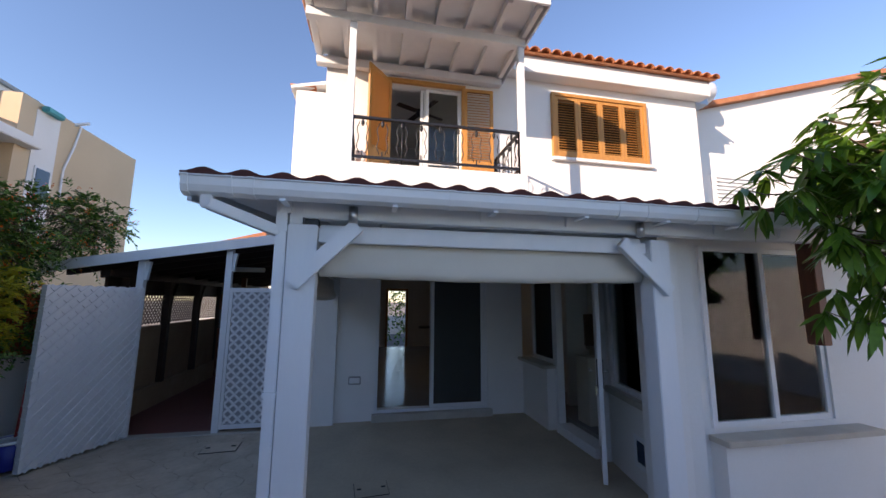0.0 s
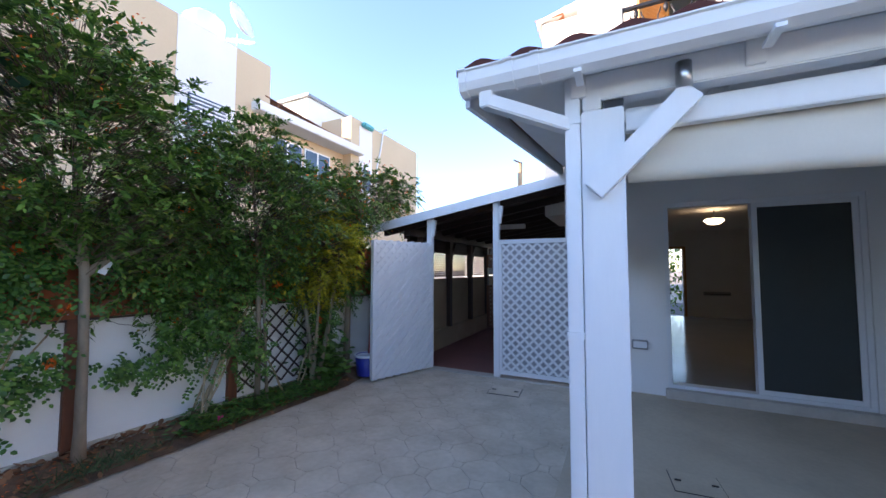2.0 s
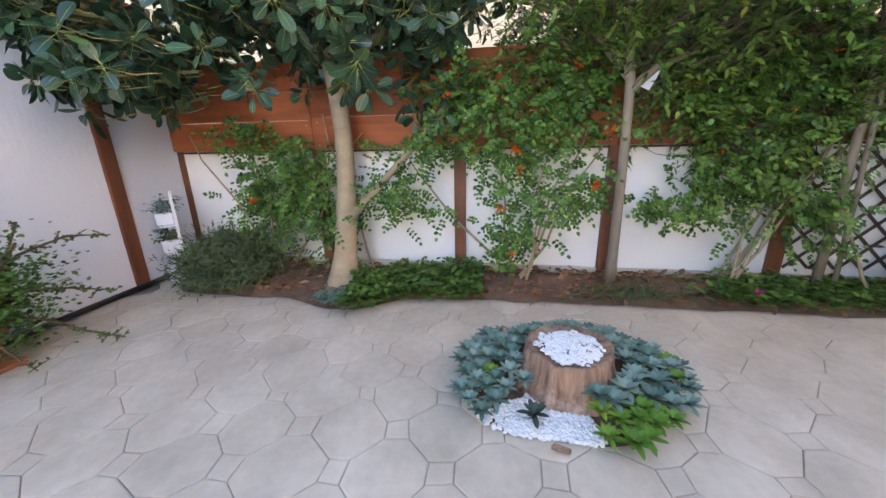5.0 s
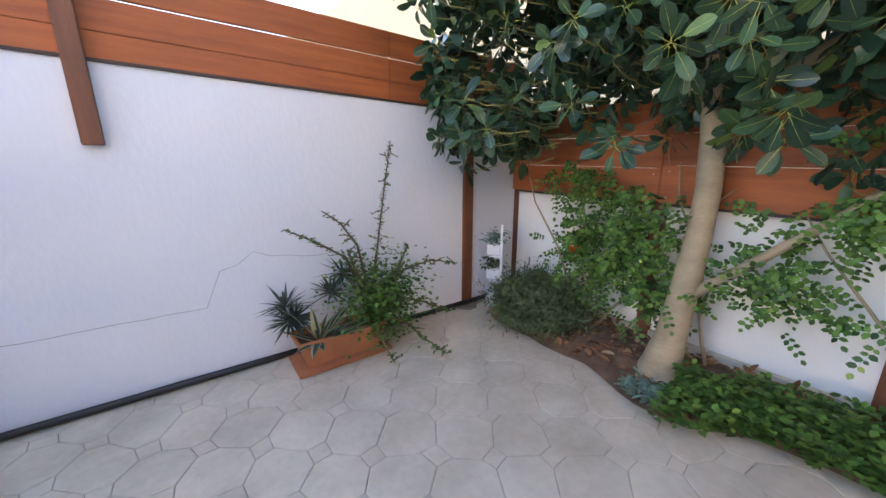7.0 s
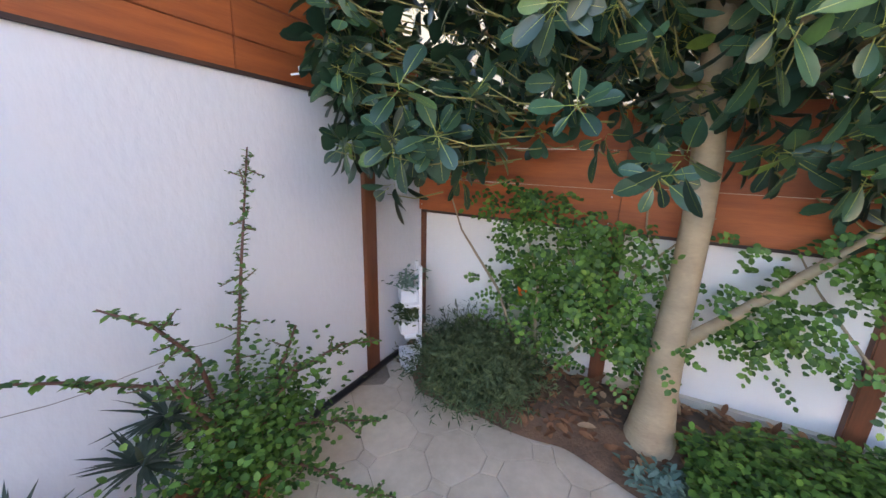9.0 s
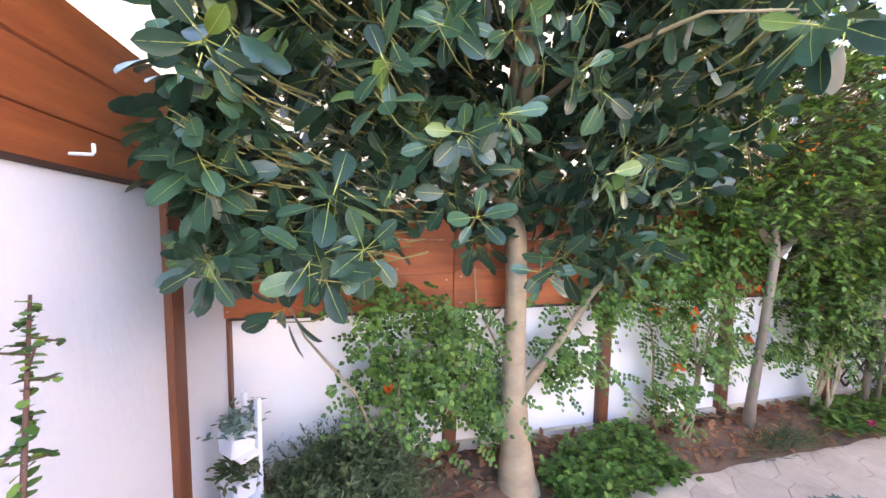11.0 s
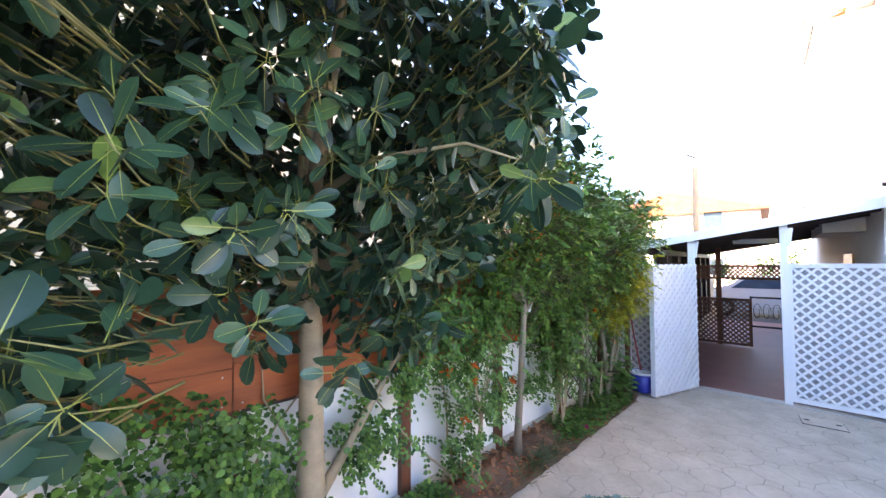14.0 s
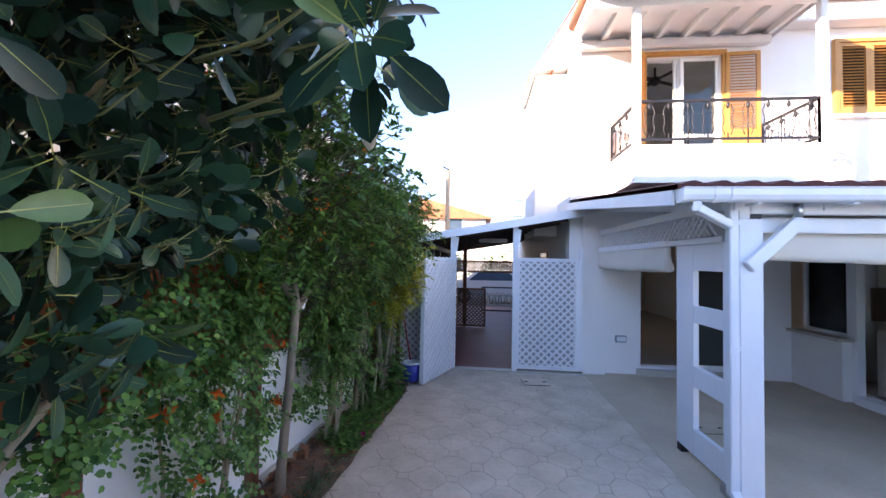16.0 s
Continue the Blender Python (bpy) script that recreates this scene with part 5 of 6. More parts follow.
for p, d in tips:
    ax = (d * 0.8 + Vector((0, 0, 0.35)) + rnd_dir(rng) * 0.4).normalized()
    n = rng.randint(6, 9)
    for k in range(n):
        a = 2.4 * k + rng.uniform(-0.3, 0.3)
        s = ax.orthogonal().normalized()
        s2 = ax.cross(s)
        side = s * math.cos(a) + s2 * math.sin(a)
        dirn = side + ax * (0.9 - 0.17 * k) + Vector((0, 0, -0.25))
        ln = rng.uniform(0.085, 0.14)
        spots.append((p + side * 0.035 - ax * 0.012 * k, dirn, ax + Vector((0, 0, 0.4)), ln, ln * rng.uniform(0.46, 0.56)))
tagged(leaves("crown", spots, "rubber", FICUS, ficus, 1, RIB), "dense crown of dark glossy leaves")
tagged(part("branchwork", twig_mesh(tips, lambda p: (-4.1, -5.65, min(2.8, max(1.7, p.z - 0.3))), 0.0045, 0.2), TWIG, ficus, smooth=True), kind="stuff")


def spray_tree(name, label, stems, crown_list, seed, material=SMALL, twig=DARKTWIG, bark=BARK2, leaf=(0.040, 0.072), w=0.44, n_leaf=15, shape="small", berries=0, root=None):
    """A small-leaved tree: stems, twigs and pinnate sprays."""
    rng = random.Random(seed)
    t = thing(name, label, "tree" if "tree" in name else "shrub")
    for i, (pts, rr) in enumerate(stems):
        part("trunk" if i == 0 else "limb", rod(B(), pts, rr, 10), bark, t, smooth=True)
    spots, alltips, fl = [], [], []
    for centre, radii, n in crown_list:
        tips = crown_tips(rng, centre, radii, int(n * 2.0), 0.3, lambda p: p.x > -5.6 and p.z > 0.1, 0.35)
        alltips += tips
        for p, d in tips:
            ax = (d * 0.7 + rnd_dir(rng) * 0.7 + Vector((0, 0, 0.15))).normalized()
            up = Vector((0, 0, 1)) + rnd_dir(rng) * 0.5
            s = ax.cross(up).normalized()
            L = rng.uniform(0.10, 0.19)
            for k in range(n_leaf):
                u = (k // 2 + 1) / (n_leaf / 2)
                side = s if k % 2 else -s
                ln = rng.uniform(*leaf)
                spots.append((p + ax * (L * u) + Vector((0, 0, -0.06 * u * u)), side + ax * 0.7 + rnd_dir(rng) * 0.55, up + rnd_dir(rng) * 0.4, ln, ln * w))
            if berries and rng.random() < berries:
                for q in range(7):
                    fl.append((p + ax * L + rnd_dir(rng) * 0.04, rnd_dir(rng), rnd_dir(rng), 0.025, 0.014))
    tagged(leaves("crown", spots, shape, material, t, seed), "airy crown of small leaves")
    if fl:
        tagged(leaves("berries", fl, "small", FLOWER, t, seed), "orange-red seed heads", kind="stuff")
    part("branchwork", twig_mesh(alltips, root or (lambda p: (stems[0][0][-1][0], stems[0][0][-1][1], p.z - 0.2)), 0.0034, 0.5), twig, t)
    return t


spray_tree("pepper_tree", "small-leaved garden tree with slender grey trunk", [
    ([(-4.0, -3.67, 0.0), (-3.985, -3.675, 0.3), (-3.93, -3.70, 0.9), (-3.88, -3.735, 1.45), (-3.92, -3.78, 1.9), (-4.0, -3.8, 2.6)], [0.05, 0.036, 0.031, 0.03, 0.024, 0.01]),
    ([(-3.885, -3.73, 1.41), (-3.87, -3.6, 1.53), (-3.84, -3.4, 1.60), (-3.8, -3.15, 1.9)], [0.03, 0.025, 0.02, 0.008]),
    ([(-3.885, -3.74, 1.48), (-3.97, -3.95, 1.75), (-4.05, -4.2, 2.1)], [0.03, 0.022, 0.008])],
    [((-4.05, -3.75, 2.3), (0.95, 0.95, 0.85), 780), ((-4.1, -3.8, 3.05), (0.55, 0.5, 0.45), 130), ((-3.9, -3.2, 1.75), (0.4, 0.5, 0.25), 90)], 21, berries=0.04)
spray_tree("staked_tree", "slim staked garden tree with small leaves", [
    ([(-3.92, -2.294, 0.0), (-3.88, -2.33, 0.7), (-3.83, -2.39, 1.4), (-3.83, -2.45, 2.1), (-3.85, -2.5, 2.6)], [0.03, 0.026, 0.024, 0.018, 0.008]),
    ([(-3.86, -2.22, 0.0), (-3.79, -2.38, 1.6)], [0.016, 0.014])],
    [((-3.95, -2.45, 2.1), (0.8, 0.85, 0.7), 600), ((-3.9, -2.4, 2.75), (0.35, 0.4, 0.35), 70), ((-4.05, -2.9, 1.35), (0.3, 0.65, 0.45), 200)], 22, berries=0.03)
# Leaf colour carries the sunlight here; no sunbeam reaches this shrub.
spray_tree("sun_painted_shrub", "multi-stemmed shrub near the gate with sunlight painted into its yellow leaves", [
    ([(-3.78, -1.65, 0.0), (-3.8, -1.7, 0.6), (-3.85, -1.8, 1.3), (-3.9, -1.9, 1.9)], [0.03, 0.026, 0.02, 0.008]),
    ([(-3.76, -1.62, 0.0), (-3.75, -1.5, 0.6), (-3.75, -1.35, 1.2), (-3.8, -1.2, 1.8)], [0.026, 0.022, 0.018, 0.008]),
    ([(-3.8, -1.64, 0.0), (-3.72, -1.68, 0.7), (-3.6, -1.75, 1.4)], [0.024, 0.018, 0.008]),
    ([(-3.8, -1.6, 0.0), (-3.7, -1.5, 0.7), (-3.65, -1.45, 1.5)], [0.022, 0.016, 0.008])],
    [((-3.82, -1.6, 1.65), (0.5, 0.55, 0.6), 400)], 23, SUNYELLOW)
spray_tree("pepper_shrub", "leafy shrub with orange seed heads over the gate", [
    ([(-3.85, -1.0, 0.0), (-3.88, -0.95, 0.8), (-3.92, -0.85, 1.7), (-3.95, -0.5, 2.5)], [0.05, 0.04, 0.03, 0.01]),
    ([(-3.9, -0.9, 1.4), (-3.95, -1.3, 2.1)], [0.025, 0.008])],
    [((-3.98, -1.25, 2.25), (0.6, 0.7, 0.6), 300), ((-3.95, -0.3, 2.55), (0.5, 0.7, 0.5), 200), ((-3.8, 0.15, 2.75), (0.35, 0.4, 0.3), 60), ((-3.85, -0.75, 1.55), (0.25, 0.35, 0.4), 80)], 24, berries=0.16)


def climber(label, y, stems, patches, seed, flowers=0, size=(0.024, 0.042)):
    """A pinnate-leaved climber against the fence. patches: (y, z, half width, half height, sprays)."""
    rng = random.Random(seed)
    t = thing("trumpet_vine", label, "vine", group="vines on the fence")
    for k in range(stems):
        bm = B()
        x = fence_x(y) + rng.uniform(0.10, 0.30)
        p = Vector((x, y + rng.uniform(-0.08, 0.08), 0.02))
        pts = [p]
        dy = rng.uniform(-0.28, 0.28)
        for q in range(6):
            p = p + Vector((rng.uniform(-0.04, 0.02), dy * 0.5 + rng.uniform(-0.05, 0.05), rng.uniform(0.14, 0.24)))
            p.x = max(p.x, fence_x(p.y) + 0.08)
            pts.append(p)
        rod(bm, pts, [0.012, 0.011, 0.010, 0.009, 0.008, 0.006, 0.004], 6)
        part("stem", bm, BARK, t, "pale bare stem", smooth=True)
    spots, fl = [], []
    for cy, cz, ry, rz, n in patches:
        for _ in range(int(n * 1.2)):
            yy, zz = rng.gauss(cy, ry * 0.43), rng.gauss(cz, rz * 0.45)
            if zz < 0.12:
                continue
            p = Vector((fence_x(yy) + 0.09 + abs(rng.gauss(0, 0.13)), yy, zz))
            ax = Vector((rng.uniform(0.0, 0.8), rng.uniform(-1, 1), rng.uniform(-0.9, 0.5))).normalized()
            up = Vector((0.7, 0, 0.7)) + rnd_dir(rng) * 0.4
            s = ax.cross(up).normalized()
            for k in range(9):
                u = (k // 2 + 1) / 5
                ln = rng.uniform(*size)
                side = (s if k % 2 else -s) if k < 8 else ax
                spots.append((p + ax * 0.15 * u + Vector((0, 0, -0.03 * u * u)), side + ax * 0.5 + rnd_dir(rng) * 0.25, up, ln, ln * 0.72))
    tagged(leaves("foliage", spots, "round", VINE, t, seed), "pinnate green leaves")
    for k in range(flowers):
        cy, cz, ry, rz, n = patches[k % len(patches)]
        c = Vector((fence_x(cy) + 0.30, rng.gauss(cy, ry * 0.45), rng.gauss(cz, rz * 0.45)))
        sp = [(c + rnd_dir(rng) * 0.015, Vector((0.6, 0, 0.1)) + rnd_dir(rng) * 0.9, rnd_dir(rng), rng.uniform(0.035, 0.06), 0.022) for _ in range(14)]
        tagged(leaves("flower", sp, "lance", FLOWER, t, seed + k), "orange trumpet flowers")
    return t


climber("bushy green climber with orange flowers beside the rubber tree", -6.3, 4, [(-6.35, 0.72, 0.42, 0.40, 170), (-6.05, 0.95, 0.3, 0.25, 60), (-6.5, 1.2, 0.4, 0.16, 40), (-5.9, 0.55, 0.22, 0.3, 50)], 31, 1)
climber("climber trailing from the rubber tree trunk", -5.5, 2, [(-5.35, 0.75, 0.25, 0.25, 60), (-5.05, 1.1, 0.25, 0.15, 40), (-5.75, 0.45, 0.15, 0.25, 30), (-4.95, 0.6, 0.08, 0.06, 6)], 32)
climber("loose climber with orange trumpet flowers on the white boards", -4.35, 6, [(-4.35, 0.75, 0.3, 0.45, 90), (-4.15, 1.25, 0.5, 0.3, 120), (-4.45, 0.35, 0.12, 0.2, 26), (-3.95, 0.75, 0.15, 0.3, 40), (-4.6, 1.05, 0.25, 0.12, 30), (-4.65, 1.45, 0.45, 0.32, 130), (-4.05, 1.6, 0.45, 0.34, 150)], 33, 9)
climber("pale-stemmed climber spreading over the fence boards", -2.95, 7, [(-2.9, 0.85, 0.45, 0.38, 170), (-2.75, 1.35, 0.5, 0.3, 150), (-3.3, 0.65, 0.25, 0.2, 40), (-2.45, 0.65, 0.2, 0.35, 60), (-3.35, 1.5, 0.4, 0.35, 140), (-2.7, 1.6, 0.5, 0.35, 120)], 34)
climber("dense climber near the lattice", -1.9, 3, [(-2.1, 1.3, 0.4, 0.3, 110), (-1.5, 0.9, 0.35, 0.4, 120), (-1.2, 1.3, 0.3, 0.3, 80), (-1.9, 1.6, 0.5, 0.3, 90)], 35, 2)

# dark trellis against the boards
tr = thing("garden_trellis", "dark wooden trellis fixed to the fence boards", "trellis", FENCE_M)
part("lattice", lattice_mesh(0.95, 0.85, 0.12, 0.02), DARKWOOD, tr, m=Matrix.Translation((4.98, -0.03, 0.17)))


def ground_plants(name, label, spots_fn, material, shape, n, seed, category="ground cover"):
    rng = random.Random(seed)
    spots = []
    for _ in range(n):
        spots += spots_fn(rng)
    ob = leaves(name, spots, shape, material, None, seed)
    return tagged(ob, label, category, kind="stuff")


def soil_z(x, y):
    return 0.03 + 0.05 * max(0, min(1, (edge_x(y) - x) / 0.5))


def cover(y0, y1, x_in, x_out, size, h):
    def f(rng):
        y = rng.uniform(y0, y1)
        x = edge_x(y) - rng.uniform(-x_out, x_in)
        z = soil_z(x, y)
        c = Vector((x, y, z + rng.uniform(0.02, h)))
        out = []
        for k in range(5):
            d = rnd_dir(rng, -0.1, 0.6)
            ln = rng.uniform(*size)
            out.append((c + d * 0.01, d, Vector((0, 0, 1)) + rnd_dir(rng) * 0.3, ln, ln * 0.65))
        return out
    return f


ground_plants("ground_cover", "low creeping green ground cover at the bed edge", cover(-5.60, -4.65, 0.40, 0.08, (0.028, 0.052), 0.12), VINE, "round", 800, 41)
ground_plants("ground_cover", "low creeping green ground cover under the shrubs", cover(-3.0, -1.5, 0.38, 0.02, (0.03, 0.05), 0.09), VINE, "round", 520, 42)
ground_plants("broadleaf_bush", "round-leaved bright green bush at the gate end", lambda rng: [((-3.80 + rng.gauss(0, 0.12), -1.45 + rng.gauss(0, 0.15), 0.12 + abs(rng.gauss(0, 0.22))), rnd_dir(rng, -0.2, 0.5) + Vector((0.4, -0.2, 0)), Vector((0.3, 0, 1)) + rnd_dir(rng) * 0.3, rng.uniform(0.07, 0.11), rng.uniform(0.06, 0.09)) for _ in range(2)], VINE, "round", 190, 43, "bush")
ground_plants("leafy_plant", "small leafy plant with a pink flower in the bed", lambda rng: [((-3.72 + rng.gauss(0, 0.07), -3.0 + rng.gauss(0, 0.12), 0.08 + abs(rng.gauss(0, 0.07))), rnd_dir(rng, 0, 0.6), Vector((0, 0, 1)), rng.uniform(0.05, 0.08), 0.035)], VINE, "oval", 130, 44, "plant")
ground_plants("pink_flower", "pink flower head low in the bed", lambda rng: [((-3.64, -2.86, 0.14), rnd_dir(rng, -0.2, 1), rnd_dir(rng), 0.04, 0.02)], PINK, "round", 12, 45, "flower")
ground_plants("dry_grass_clump", "dry grey-green grass clump below the slim tree", lambda rng: [((-3.78 + rng.gauss(0, 0.06), -3.62 + rng.gauss(0, 0.2), 0.05), rnd_dir(rng, 0.2, 0.9), rnd_dir(rng), rng.uniform(0.08, 0.16), 0.006)], ROSEMARY, "sword", 350, 46, "grass")
ground_plants("leaf_litter", "dry brown leaves scattered over the soil", lambda rng: [(lambda y, s: ((fence_x(y) + 0.05 + (edge_x(y) - fence_x(y) - 0.08) * s, y, soil_z(fence_x(y) + (edge_x(y) - fence_x(y)) * s, y) + 0.012), Vector((rng.uniform(-1, 1), rng.uniform(-1, 1), rng.uniform(-0.2, 0.3))), Vector((0, 0, 1)) + rnd_dir(rng) * 0.4, rng.uniform(0.03, 0.10), rng.uniform(0.02, 0.045)))(rng.uniform(-6.4, -1.2), rng.random() ** 1.4)], LITTER, "oval", 1700, 47, "leaf litter")
ground_plants("fallen_petals", "orange petals fallen on the soil", lambda rng: [(lambda y: ((edge_x(y) - rng.uniform(0.08, 0.4), y, 0.09), rnd_dir(rng, -0.1, 0.2), Vector((0, 0, 1)), 0.025, 0.014))(rng.uniform(-4.6, -3.6))], FLOWER, "small", 60, 48, "petals")
ground_plants("rosemary_bush", "sprawling grey-green rosemary bush at the corner", lambda rng: (lambda p, a: [(p + a * 0.02 * k, a * 0.6 + rnd_dir(rng), a, rng.uniform(0.035, 0.06), 0.010) for k in range(13)])(Vector((-4.10, -6.72, 0.05)) + rnd_dir(rng, 0.0, 1.0) * rng.random() ** 0.4 * 0.30 + Vector((0, rng.uniform(-0.1, 0.1), 0)), (rnd_dir(rng, -0.2, 0.8) + Vector((0.3, 0, 0.1))).normalized()), ROSEMARY, "small", 2200, 49, "bush")
ground_plants("blue_rosette", "blue-green succulent at the foot of the rubber tree", lambda rng: [((-3.70 + rng.gauss(0, 0.05), -5.69 + rng.gauss(0, 0.07), 0.03 + rng.uniform(0, 0.05)), rnd_dir(rng, 0.0, 0.7), Vector((0, 0, 1)), rng.uniform(0.05, 0.08), 0.022)], SUCC, "oval", 160, 50, "succulent")

# stump bed
SC = Vector((-2.88, -4.25, 0))
stump = thing("tree_stump", "weathered tree stump topped with white pebbles", "tree stump", Matrix.Translation(SC))
bm = B()
rings = []
for z, r in ((-0.02, 0.255), (0.03, 0.235), (0.10, 0.212), (0.17, 0.200), (0.205, 0.196), (0.212, 0.185), (0.200, 0.165)):
    ring = []
    for k in range(96):
        a = 2 * math.pi * k / 96
        rr = r * (1 + 0.07 * noise.noise((3 * math.cos(a), 3 * math.sin(a), 1)) + 0.09 * noise.noise((7 * math.cos(a), 7 * math.sin(a), z * 2)) + 0.05 * noise.noise((15 * math.cos(a), 15 * math.sin(a), z)))
        ring.append(bm.verts.new((rr * math.cos(a), rr * math.sin(a), z + 0.012 * noise.noise((2 * math.cos(a), 2 * math.sin(a), 5)) * (z > 0.1))))
    rings.append(ring)
for r0, r1 in zip(rings, rings[1:]):
    for k in range(96):
        bm.faces.new((r0[k], r0[(k + 1) % 96], r1[(k + 1) % 96], r1[k]))
bm.faces.new(rings[-1])
part("wood", bm, STUMP, stump, smooth=True)


def pebbles(fn, n, seed, r=(0.006, 0.013)):
    rng = random.Random(seed)
    base = B()
    bmesh.ops.create_icosphere(base, subdivisions=1, radius=1)
    base.verts.ensure_lookup_table()
    bv = [v.co.copy() for v in base.verts]
    bf = [[v.index for v in f.verts] for f in base.faces]
    base.free()
    V, F = [], []
    for _ in range(n):
        p, s = fn(rng), rng.uniform(*r)
        m = Matrix.Rotation(rng.uniform(0, 6), 3, "Z") @ Matrix.Diagonal((s * rng.uniform(0.8, 1.4), s, s * rng.uniform(0.6, 0.9)))
        i0 = len(V)
        V += [tuple(p + m @ v) for v in bv]
        F += [tuple(i + i0 for i in f) for f in bf]
    me = bpy.data.meshes.new("pebbles")
    me.from_pydata(V, [], F)
    me.materials.append(PEBBLE)
    me.polygons.foreach_set("use_smooth", [True] * len(me.polygons))
    return new("pebbles", me)


def disc(rng, r):
    a, q = rng.uniform(0, 2 * math.pi), r * math.sqrt(rng.random())
    return q * math.cos(a), q * math.sin(a)


def on_top(rng):
    x, y = disc(rng, 0.155)
    k = 0.9 + 0.35 * noise.noise((4 * x / 0.14, 4 * y / 0.14, 3))
    x, y = x * k + 0.012, y * k
    return SC + Vector((x, y, 0.202 + 0.012 * (1 - (x * x + y * y) / 0.021) + rng.uniform(0, 0.006)))


tagged(pebbles(on_top, 800, 51), "white pebbles heaped on the stump", "pebbles", kind="stuff")


def bed_r(a):
    """Outline of the stump bed by angle."""
    return 0.485 + 0.06 * math.cos(2 * (a - 1.75)) + 0.02 * math.sin(5 * a)


def in_front(rng):
    a = rng.uniform(-1.05, 0.16)
    q = rng.uniform(0.23, bed_r(a) - 0.04)
    return SC + Vector((q * math.cos(a), q * math.sin(a), 0.008 + rng.uniform(0, 0.008)))


tagged(pebbles(in_front, 1500, 52), "white pebbles in the stump bed", "pebbles", kind="stuff")
bm = B()
vs = [bm.verts.new((SC.x + 0.9 * bed_r(a) * math.cos(a), SC.y + 0.9 * bed_r(a) * math.sin(a), 0.006)) for a in np.linspace(0, 2 * math.pi, 60, endpoint=False)]
bm.faces.new(vs)
single("stump_bed_soil", bm, SOIL, "dark soil of the round stump bed", "soil", kind="structure")
rng = random.Random(53)


def rosette(c, size, material, label, name="succulent", n=20, flat=0.85):
    sp = []
    for k in range(n):
        a = 2.4 * k
        t = k / n
        d = Vector((math.cos(a), math.sin(a), 0.15 + 1.4 * t * flat))
        sp.append((c + Vector((0, 0, 0.012)), d, Vector((0, 0, 1)) - d * 0.2, size * (1.0 - 0.5 * t), size * 0.30))
    ob = leaves(name, sp, "oval", material, None, rng.randint(1, 999))
    bm = B()
    bm.from_mesh(ob.data)
    bmesh.ops.remove_doubles(bm, verts=bm.verts[:], dist=0.0002)
    bm.to_mesh(ob.data)
    bm.free()
    return tagged(ob, label, "succulent", "succulents of the stump bed")


placed = []
for _ in range(4000):
    a, q = rng.uniform(0, 2 * math.pi), rng.uniform(0.0, 1.0)
    r = 0.25 + (bed_r(a) - 0.25) * q
    ang = (a + math.pi) % (2 * math.pi) - math.pi
    if -0.95 < ang < 0.08:
        continue
    p = SC + Vector((r * math.cos(a), r * math.sin(a), 0))
    if all((p - o).length > 0.058 for o in placed) and len(placed) < 185:
        placed.append(p)
        green = 0.0 <= ang < 0.95 and r > 0.30
        h = 0.035 + 0.075 * (1 - q) + rng.uniform(0, 0.03)
        rosette(p + Vector((0, 0, h)), rng.uniform(0.055, 0.085), SUCC2 if green or rng.random() < 0.04 else SUCC, "bright green rosette succulent with reddish tips" if green else "blue-green rosette succulent beside the stump")
rosette(SC + Vector((0.27, -0.20, 0.03)), 0.085, AGAVE, "small dark green aloe in the pebbles", "aloe", 12, 0.9)
single("wood_chip", extrude(B(), [(0, 0), (0.07, 0), (0.075, 0.012), (0.01, 0.016)], 0, 0.025), STUMP, "brown wood chip lying in the pebbles", "wood chip", Matrix.Translation((SC.x + 0.42, SC.y - 0.16, 0.012)) @ pose(0, 0, 0, 0, 0, 70), bevel=0.003)
single("pine_cone", lathe(B(), [(0.005, 0.0), (0.03, 0.012), (0.036, 0.03), (0.03, 0.05), (0.012, 0.068)], 14), STUMP, "brown pine cone among the succulents", "pine cone", Matrix.Translation(SC + Vector((-0.3, -0.28, 0.06))), smooth=True)

# trough with succulents
TM = Matrix.Translation((-2.60, -7.36, 0)) @ pose(0, 0, 0, 0, 0, -6.3)
trough = thing("terracotta_trough", "rectangular terracotta trough planter on a saucer", "planter", TM)
bm = B()
for s, (z0, z1, a0, a1) in enumerate(((0.03, 0.20, 0.86, 1.0),)):
    lo = [bm.verts.new((x * 0.29 * a0, y * 0.10 * a0, z0)) for x, y in ((-1, -1), (1, -1), (1, 1), (-1, 1))]
    hi = [bm.verts.new((x * 0.30, y * 0.11, z1)) for x, y in ((-1, -1), (1, -1), (1, 1), (-1, 1))]
    rim = [bm.verts.new((x * 0.315, y * 0.125, z1)) for x, y in ((-1, -1), (1, -1), (1, 1), (-1, 1))]
    rim2 = [bm.verts.new((x * 0.315, y * 0.125, z1 + 0.03)) for x, y in ((-1, -1), (1, -1), (1, 1), (-1, 1))]
    inn = [bm.verts.new((x * 0.295, y * 0.105, z1 + 0.03)) for x, y in ((-1, -1), (1, -1), (1, 1), (-1, 1))]
    bot = [bm.verts.new((x * 0.285, y * 0.098, z1 - 0.02)) for x, y in ((-1, -1), (1, -1), (1, 1), (-1, 1))]
    for p0, p1 in ((lo, hi), (hi, rim), (rim, rim2), (rim2, inn), (inn, bot)):
        for k in range(4):
            bm.faces.new((p0[k], p0[(k + 1) % 4], p1[(k + 1) % 4], p1[k]))
    bm.faces.new(list(reversed(lo))), bm.faces.new(bot)
part("trough", bm, TERRA, trough, bevel=0.004)
bm = B()
box(bm, -0.33, 0.33, -0.15, 0.15, 0.005, 0.02)
part("saucer", box(bm, -0.335, 0.335, -0.155, 0.155, 0.02, 0.032), TERRA, trough, bevel=0.005)
